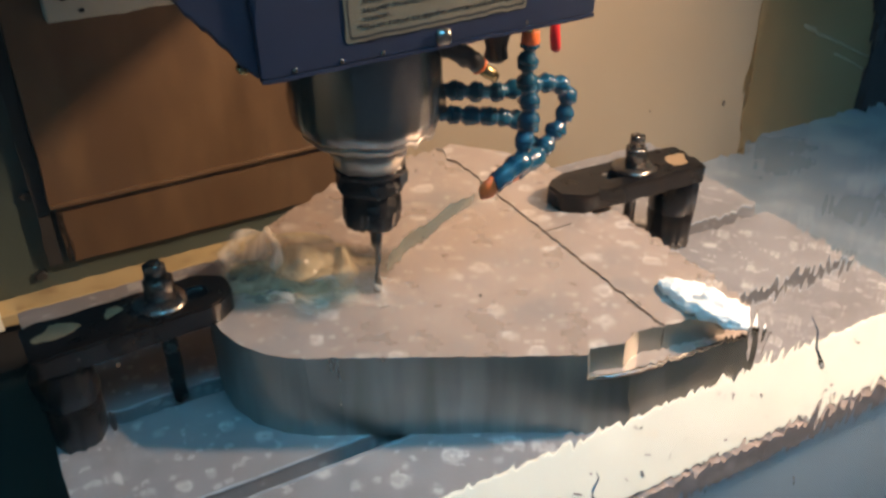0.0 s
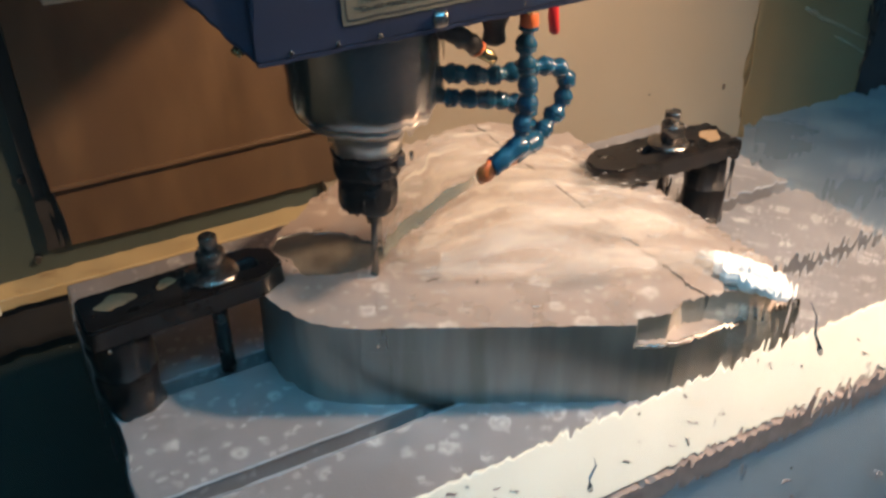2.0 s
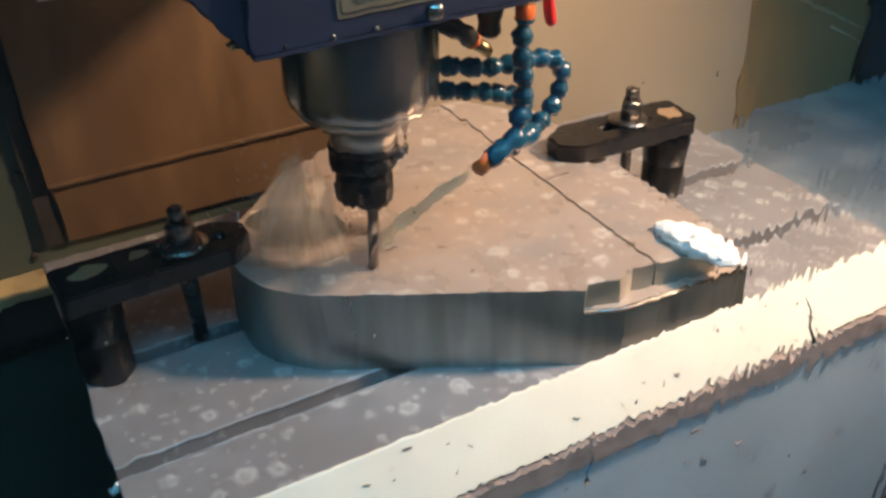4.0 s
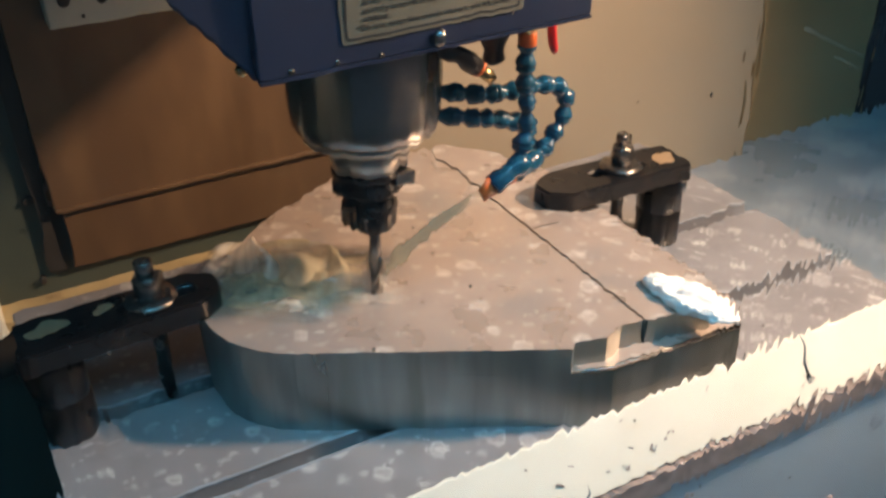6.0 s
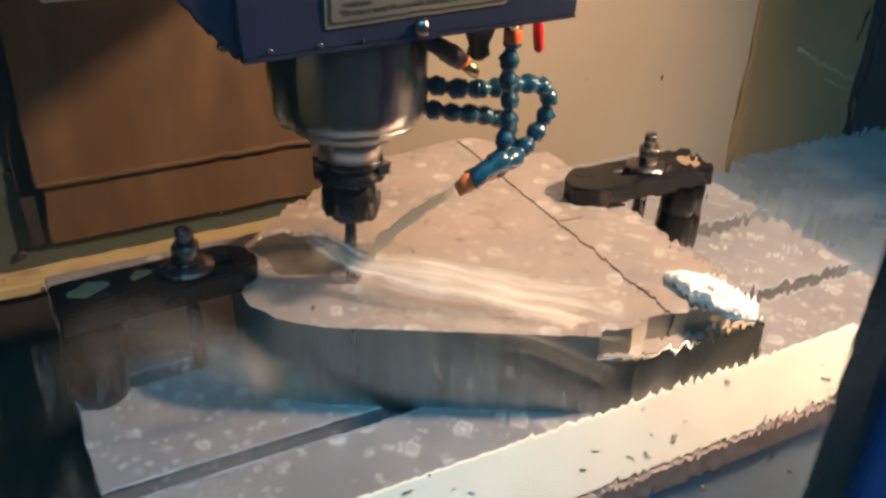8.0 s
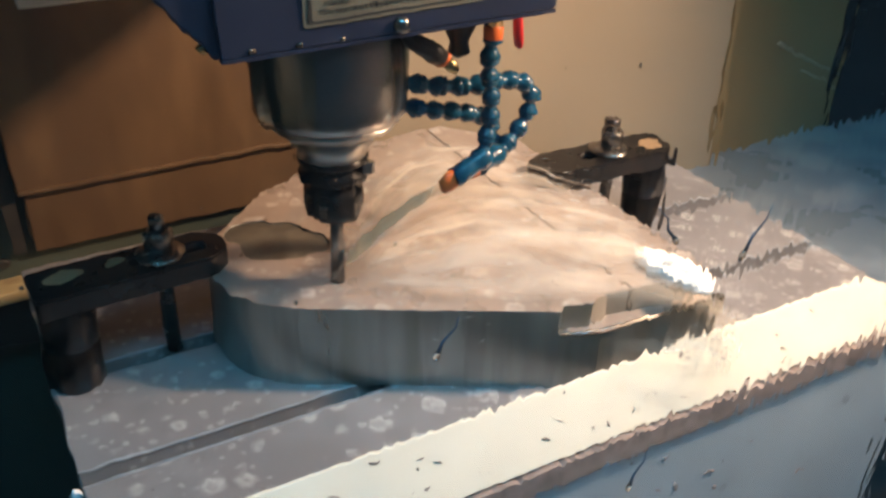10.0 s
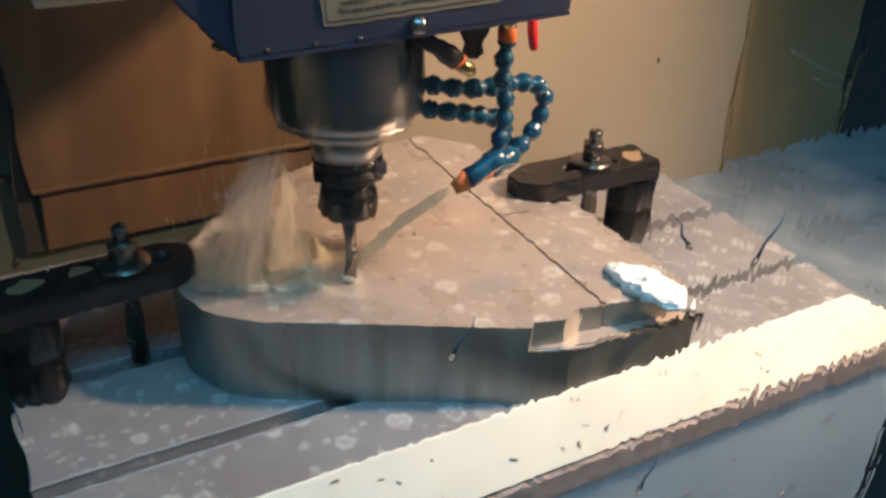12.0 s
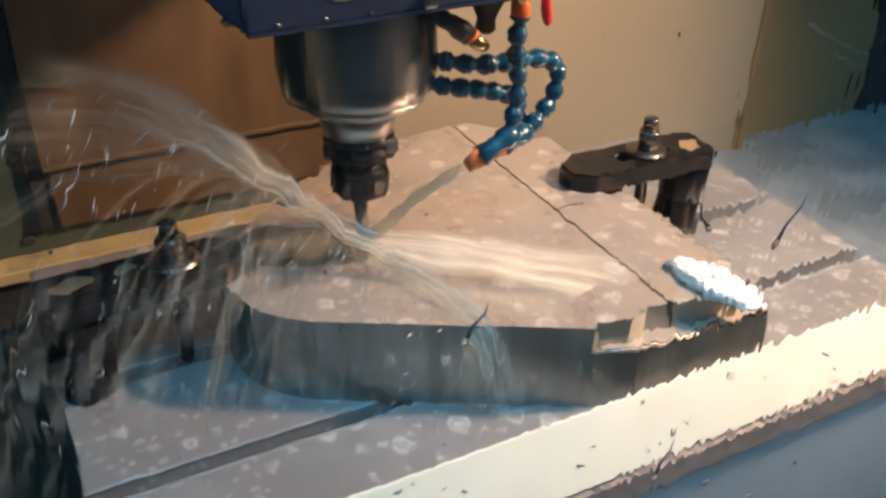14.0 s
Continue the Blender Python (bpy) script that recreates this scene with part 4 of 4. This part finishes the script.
def glass_drip(x, z, x_low, z_low, stays):
    """A drip that runs down the inside of the viewing window."""
    t = thing("drip", "dark blue drip running down the wet viewing window", "drip", (x, -0.4755, z), group="drips on the window")
    a, b = Vector((0, 0, 0)), Vector((x_low - x, 0, z_low - z))
    bend = Vector((0.0016, 0, 0))
    part("trail", tube_bm([a, a.lerp(b, 0.3) + bend, a.lerp(b, 0.6) - bend * 0.5, a.lerp(b, 0.85)], [0.0001, 0.0003, 0.0005, 0.0007], 8), "streak", t)
    part("head", tube_bm([a.lerp(b, 0.84), a.lerp(b, 0.93), b, b + (b - a) * 0.04], [0.0007, 0.0012, 0.0009, 0.0002], 8), "bead", t, "clear bulging drop")
    DRIPS.append((t, stays))


DRIPS = []
for row in ((-0.027, 0.368, -0.013, 0.338, "early"),
            (-0.123, 0.336, -0.123, 0.319, "early"),
            (-0.017, 0.402, -0.028, 0.381, "late"),
            (-0.073, 0.413, -0.062, 0.397, "late"),
            (-0.149, 0.394, -0.157, 0.380, "late"),
            (-0.058, 0.298, -0.065, 0.279, "late")):
    glass_drip(*row)


# ---------------------------------------------------------------- coolant
def coolant_jet():
    t = thing("coolant_jet", "thin greenish coolant jet running onto the cutter", "water jet", (0.068, -0.070, 0.2055))
    a, b = Vector((0, 0, 0)), Vector((0.003, -0.006, 0.112)) - Vector((0.068, -0.070, 0.2055))
    side = Vector((0.35, 0.25, 0.9)).normalized()
    mid = [a.lerp(b, k / 6) + Vector((0, 0, 0.004 * math.sin(math.pi * k / 6))) for k in range(7)]
    part("stream", film_bm([p - side * (0.006 + 0.007 * k / 6) for k, p in enumerate(mid)], [p + side * (0.006 + 0.007 * k / 6) for k, p in enumerate(mid)], 8, 30, 0.001), "jet", t)
    return t


coolant_jet()


def splash_fan():
    """A ribbon flung from the cutter up over the column side and down over the front edge, breaking into rays and falling streaks."""
    t = thing("coolant_splash", "white coolant ribbon flung off the cutter with falling streaks", "water splash", (0, 0, 0.10))
    o = Vector((0, 0, 0.10))
    core = [(-0.275, -0.080, 0.335), (-0.252, -0.075, 0.332), (-0.206, -0.060, 0.313), (-0.160, -0.050, 0.277), (-0.118, -0.040, 0.235), (-0.067, -0.030, 0.178), (-0.024, -0.028, 0.132), (0.010, -0.034, 0.104), (0.024, -0.086, 0.100), (0.034, -0.138, 0.086), (0.042, -0.160, 0.045), (0.047, -0.170, 0.008)]
    core = [Vector(p) - o for p in core]
    wide = [0.038, 0.036, 0.031, 0.025, 0.019, 0.014, 0.012, 0.013, 0.015, 0.018, 0.027, 0.038]
    up = Vector((0.55, -0.2, 0.80)).normalized()
    part("ribbon", film_bm([p - up * w for p, w in zip(core, wide)], [p + up * w for p, w in zip(core, wide)], 16, 80, 0.006, 1.0, 22.0), "veil", t)
    part("ribbon", film_bm([p - up * w * 0.8 + Vector((0.004, -0.006, 0)) for p, w in zip(core[2:], wide[2:])], [p + up * w * 0.7 + Vector((0.004, -0.006, 0)) for p, w in zip(core[2:], wide[2:])], 16, 80, 0.005, 5.0, 26.0), "spray", t)
    part("ribbon", film_bm([p - up * w * 1.8 for p, w in zip(core, wide)], [p + up * w * 1.2 for p, w in zip(core, wide)], 16, 80, 0.010, 8.0, 16.0), "veil", t)
    # rays that part from the ribbon, arc over and sink
    random.seed(20)
    for k in range(18):
        p = core[5].lerp(core[4], random.random()) if k % 3 else core[6]
        reach, rise, sink, near = random.uniform(0.08, 0.26), random.uniform(0.06, 0.20), random.uniform(0.16, 0.34), random.uniform(-0.09, 0.03)
        line = [p + Vector((-reach * v, near * v, rise * v - sink * v * v)) for v in (0.0, 0.2, 0.4, 0.6, 0.8, 1.0)]
        part("ray", film_bm([q - up * (0.004 + 0.016 * n / 5) for n, q in enumerate(line)], [q + up * (0.004 + 0.020 * n / 5) for n, q in enumerate(line)], 10, 34, 0.008, 30.0 + k, 26.0), "veil", t)
    # streaks raining down over the clamp, and running off the front edge of the plate
    for n in range(2):
        top = [Vector((-0.36 + 0.062 * k, -0.085 + 0.035 * n - 0.006 * k, 0.10 + 0.012 * k)) for k in range(6)]
        foot = [q + Vector((-0.055 - 0.010 * n, -0.015, -0.165 - 0.014 * k)) for k, q in enumerate(top)]
        part("falling_curtain", film_bm(top, foot, 30, 40, 0.008, 9.0 + n, 12.0), "fall", t)
    rim = [Vector(p) - o for p in ((-0.150, 0.005, 0.089), (-0.120, -0.047, 0.089), (-0.080, -0.076, 0.089), (-0.030, -0.103, 0.089), (0.020, -0.130, 0.089), (0.075, -0.160, 0.089))]
    part("falling_curtain", film_bm([p + Vector((0, -0.004, 0)) for p in rim], [p + Vector((-0.006, -0.022, -0.086)) for p in rim], 24, 50, 0.004, 17.0, 14.0), "fall", t)
    random.seed(21)
    places = []
    for k in range(420):
        v = random.random() ** 0.8 * 10.0
        i = int(v)
        p = core[i].lerp(core[i + 1], v - i)
        d = random.random()
        q = p + Vector((random.gauss(0, 0.025) - 0.06 * d, random.gauss(0, 0.03) - 0.03 * d, -0.24 * d * d + random.gauss(0, 0.014)))
        if q.z < -0.098:
            continue
        places.append((q, (random.gauss(-0.35, 0.15), random.gauss(-0.1, 0.1), -1.0 + 0.6 * (1 - d)), random.uniform(0.004, 0.022), random.uniform(0.00018, 0.0004)))
    tagged(part("spray_mist", drops_bm(places), "drop", t), kind="stuff")
    return t


def splash_veil():
    """A thin veil swept off the cutter over the front edge of the plate."""
    t = thing("coolant_veil", "thin coolant veil swept over the front edge of the plate", "water veil", (0, 0, 0.10))
    o = Vector((0, 0, 0.10))
    a = [Vector(p) - o for p in ((-0.050, 0.010, 0.165), (0.000, -0.012, 0.128), (0.060, -0.040, 0.116), (0.130, -0.085, 0.108), (0.220, -0.140, 0.100))]
    b = [Vector(p) - o for p in ((-0.045, -0.010, 0.115), (0.000, -0.050, 0.094), (0.030, -0.110, 0.093), (0.090, -0.165, 0.086), (0.160, -0.215, 0.050))]
    part("sheet", film_bm(a, b, 24, 50, 0.006, 2.0, 18.0), "veil", t)
    part("sheet", film_bm([p + Vector((0.006, 0.004, 0.004)) for p in a], [p.lerp(q, 0.55) for p, q in zip(a, b)], 18, 50, 0.006, 6.0, 22.0), "spray", t)
    hem = [q + Vector((0.012, -0.014, -0.075)) for q in b[1:]]
    part("hem", film_bm(b[1:], hem, 20, 44, 0.004, 12.0, 18.0), "fall", t)
    return t


def splash_sheet():
    """A low sheet that runs from the cutter over the plate and drips off its end."""
    t = thing("coolant_sheet", "low foaming coolant sheet running over the plate", "water sheet", (0, 0, 0.10))
    o = Vector((0, 0, 0.10))
    a = [Vector(p) - o for p in ((0.004, -0.002, 0.100), (0.05, 0.060, 0.118), (0.115, 0.125, 0.126), (0.19, 0.150, 0.120), (0.265, 0.110, 0.103), (0.305, 0.060, 0.094))]
    b = [Vector(p) - o for p in ((0.010, -0.014, 0.096), (0.055, -0.060, 0.097), (0.115, -0.105, 0.097), (0.185, -0.150, 0.097), (0.262, -0.182, 0.096), (0.312, -0.190, 0.090))]
    mid = [p.lerp(q, 0.45) + Vector((0, 0, 0.014 * math.sin(math.pi * k / 5))) for k, (p, q) in enumerate(zip(a, b))]
    part("film", film_bm(a, mid, 26, 60, 0.005, 3.0, 20.0), "film", t)
    part("film", film_bm(mid, b, 26, 60, 0.004, 4.0, 20.0), "film", t)
    part("crest", film_bm([p + Vector((0.0, 0.012, 0.010)) for p in a], [p.lerp(q, 0.22) + Vector((0, 0, 0.008)) for p, q in zip(a, b)], 12, 60, 0.008, 7.0, 26.0), "foam", t)
    part("crest", film_bm([p.lerp(q, 0.30) + Vector((0, 0, 0.010)) for p, q in zip(a, b)], [p.lerp(q, 0.72) + Vector((0, 0, 0.007)) for p, q in zip(a, b)], 18, 60, 0.005, 13.0, 24.0), "foam", t)
    end = [a[5], a[5].lerp(b[5], 0.35), a[5].lerp(b[5], 0.7), b[5], b[4] + Vector((0.0, -0.018, -0.004)), b[3] + Vector((0.0, -0.022, -0.004))]
    part("dripping_hem", film_bm(end, [p + Vector((0.010, -0.012, -0.055 - 0.012 * math.sin(2.2 * k))) for k, p in enumerate(end)], 18, 60, 0.004, 19.0, 24.0), "fringe", t)
    random.seed(22)
    places = []
    for k in range(160):
        p = Vector((random.uniform(0.02, 0.31), random.uniform(-0.16, 0.12), 0.0))
        places.append((p + Vector((0, 0, random.uniform(0.0, 0.024))), (1, random.gauss(-0.3, 0.3), random.gauss(0.1, 0.2)), random.uniform(0.003, 0.010), random.uniform(0.0002, 0.0006)))
    tagged(part("spray_mist", drops_bm(places), "drop", t), kind="stuff")
    return t


PLUME_SIDES = (
    ((-0.128, 0.050, 0.094), (-0.146, 0.000, 0.190), (-0.140, -0.035, 0.248), (-0.124, -0.060, 0.296), (-0.104, -0.080, 0.334)),
    ((-0.012, 0.006, 0.094), (-0.034, -0.010, 0.160), (-0.056, -0.035, 0.222), (-0.074, -0.060, 0.280), (-0.088, -0.080, 0.334)))


def splash_plume():
    """A smooth upright sheet behind the cutter, towards the column."""
    t = thing("coolant_plume", "warm lit coolant plume rising behind the cutter", "water plume", (-0.03, 0.01, 0.10))
    o = Vector((-0.03, 0.01, 0.10))
    a = [Vector(p) - o for p in PLUME_SIDES[0]]
    b = [Vector(p) - o for p in PLUME_SIDES[1]]
    bow = [p.lerp(q, 0.5) + Vector((0.0, -0.022, 0.004)) for p, q in zip(a, b)]
    part("sheet", film_bm(a, bow, 26, 50, 0.004, 1.0, 14.0), "plume", t)
    part("sheet", film_bm(bow, b, 26, 50, 0.004, 1.0, 14.0), "plume", t)
    part("sheet", film_bm([p + Vector((0.004, 0.022, -0.004)) for p in a], [p + Vector((-0.006, 0.022, -0.006)) for p in b], 30, 50, 0.005, 2.0, 12.0), "plume", t)
    for n, side in enumerate((a, b)):
        way = Vector((0.007, 0, 0.001)) * (1 if n == 0 else -1)
        part("rim", film_bm([p + Vector((0.0, -0.003, 0.0)) - way for p in side], [p + Vector((0.0, -0.003, 0.0)) + way for p in side], 6, 50, 0.004, 3.0 + n, 26.0), "veil", t)
    random.seed(23)
    places = []
    for k in range(150):
        v = 2.0 + random.random() * 1.99
        i = int(v)
        p = a[i].lerp(a[i + 1], v - i).lerp(b[i].lerp(b[i + 1], v - i), random.uniform(-0.5, 1.1))
        places.append((p + Vector((random.gauss(-0.006, 0.012), random.gauss(0, 0.015), random.gauss(0, 0.014))), (random.gauss(-0.4, 0.3), 0.1, random.gauss(0.6, 0.6)), random.uniform(0.002, 0.008), random.uniform(0.0002, 0.0004)))
    tagged(part("spray_mist", drops_bm(places), "drop", t), kind="stuff")
    return t


def mound_bm(cx, cy, rx, ry, turn, height, seed, n=40):
    """A heap of churning water: ridges that rise towards its middle, with a map over it."""
    bm = bmesh.new()
    layer = bm.loops.layers.uv.new("map")
    c, sn = math.cos(turn), math.sin(turn)
    grid = []
    for j in range(n + 1):
        row = []
        for i in range(n + 1):
            u, v = 2 * i / n - 1, 2 * j / n - 1
            dome = max(0.0, 1 - u * u) * max(0.0, 1 - v * v)
            x, y = cx + rx * u * c - ry * v * sn, cy + rx * u * sn + ry * v * c
            q = Vector((x, y, seed))
            ridge = 1 - abs(noise.noise(q * 18.0)) * 1.7 + 0.15 * noise.noise(q * 45.0)
            shift = noise.noise_vector(q * 40.0) * 0.012 * dome
            row.append((bm.verts.new((x + shift.x, y + shift.y, height * dome * max(0.05, ridge))), (i / n, j / n)))
        grid.append(row)
    for j in range(n):
        for i in range(n):
            quad = (grid[j][i], grid[j][i + 1], grid[j + 1][i + 1], grid[j + 1][i])
            f = bm.faces.new([q[0] for q in quad])
            f.smooth = True
            for loop, q in zip(f.loops, quad):
                loop[layer].uv = q[1]
    return bm


def splash_swirl():
    """Water churning in the pocket beside the cutter."""
    t = thing("coolant_swirl", "churning olive coolant swirl in the milled pocket", "water swirl", (-0.03, 0.02, 0.091))
    part("churn", mound_bm(-0.030, 0.045, 0.080, 0.058, -0.55, 0.026, 1.0), "swirl", t)
    part("churn", mound_bm(-0.052, 0.020, 0.062, 0.040, -0.35, 0.020, 4.0), "swirl", t)
    part("churn", mound_bm(-0.070, 0.070, 0.052, 0.036, -0.70, 0.040, 7.0), "spray", t)
    part("crest", mound_bm(0.004, -0.014, 0.052, 0.026, -0.30, 0.022, 9.0), "foam", t, "pale foaming crest")
    part("crest", mound_bm(-0.055, -0.014, 0.050, 0.018, -0.45, 0.014, 12.0), "foam", t, "pale foaming crest")
    return t


FAN, VEIL, SHEET, PLUME, SWIRL = splash_fan(), splash_veil(), splash_sheet(), splash_plume(), splash_swirl()


# ---------------------------------------------------------------- movement
def splash_rows(ob, spans, drift, deep=0.45):
    """Rows for water that leaps up from the cut within the spans and drains under the table between them."""
    x, y, z = ob.location
    rows = [(0.0, None)]
    for a, b in spans:
        rows += [(a - 0.25, None), (a, 0.0), ((a + b) / 2, 0.5), (b, 1.0), (b + 0.25, None)]
    rows.append((14.0, None))
    out, last = [], -1.0
    for t, k in sorted(rows, key=lambda r: r[0]):
        t = min(14.0, max(0.0, t))
        if t <= last + 0.01:
            if k is None:
                continue
            out.pop()
        last = t
        if k is None:
            out.append((t, pose(x, y, z - deep, 0, 0, 0)))
        else:
            tilt, turn, lift = [d * (k - 0.5) for d in drift]
            out.append((t, pose(x, y, z + lift, tilt, 0, turn)))
    return out


def plume_rows(ob):
    """The plume swells out of the cut, stands and falls back into it: seconds, height below its full stand, turn, shift towards the cutter."""
    x, y, z = ob.location
    rows = ((0.0, -0.45, 0, 0.0), (3.5, -0.45, 0, 0.0), (3.9, -0.13, -4, 0.03), (4.4, -0.06, -3, 0.01), (4.9, 0.0, 0, 0.0), (5.3, -0.03, 4, 0.0), (5.5, -0.06, 6, 0.0), (5.75, -0.17, 6, 0.0), (6.0, -0.45, 6, 0.0),
            (10.2, -0.45, 0, 0.05), (10.55, -0.16, -6, 0.05), (11.0, -0.085, -3, 0.045), (11.2, -0.04, -1, 0.025), (11.4, 0.0, 0, 0.005), (11.75, 0.005, 4, 0.0), (12.0, -0.07, 7, 0.0), (12.2, -0.28, 8, 0.0), (12.5, -0.45, 8, 0.0), (14.0, -0.45, 0, 0.0))
    return [(t, pose(x - 0.1 * h + dx, y - 0.54 * h, z + h, 0, 0, turn)) for t, h, turn, dx in rows]


def motions():
    for ob in TABLE_THINGS:
        x, y, z = ob.location
        turn = math.degrees(ob.rotation_euler.z)
        walk(ob, [(t, pose(x + dx, y + dy, z, 0, 0, turn)) for t, dx, dy in TABLE_PATH])
    walk(DOOR, [(t, pose(x, -0.42, 0.30)) for t, x in ((0.0, 1.3), (6.2, 1.3), (6.6, 0.62), (6.9, 0.215), (7.0, 0.163), (7.1, 0.130), (7.2, 0.098), (7.5, 0.070), (8.1, 0.20), (8.7, 0.9), (9.1, 1.3), (14.0, 1.3))])
    walk(FAN, splash_rows(FAN, [(0.4, 1.35), (6.85, 7.9), (13.4, 14.0)], (4, 10, 0.006)))
    walk(VEIL, splash_rows(VEIL, [(1.0, 1.7), (7.7, 8.4), (13.85, 14.0)], (3, 6, 0.004)))
    walk(SHEET, splash_rows(SHEET, [(1.5, 3.2), (8.1, 10.5)], (2, -6, 0.004)))
    walk(PLUME, plume_rows(PLUME))
    walk(SWIRL, splash_rows(SWIRL, [(0.0, 0.3), (5.3, 6.8), (12.0, 13.3)], (3, 30, 0.003)))
    for ob, stays in DRIPS:
        x, y, z = ob.location
        for_early = ((0.0, 0.0), (6.2, -0.012), (7.4, -0.40), (14.0, -0.40))
        for_late = ((0.0, 0.40), (7.3, 0.40), (9.2, 0.004), (14.0, -0.004))
        walk(ob, [(t, pose(x, y, z + h)) for t, h in (for_early if stays == "early" else for_late)])


motions()
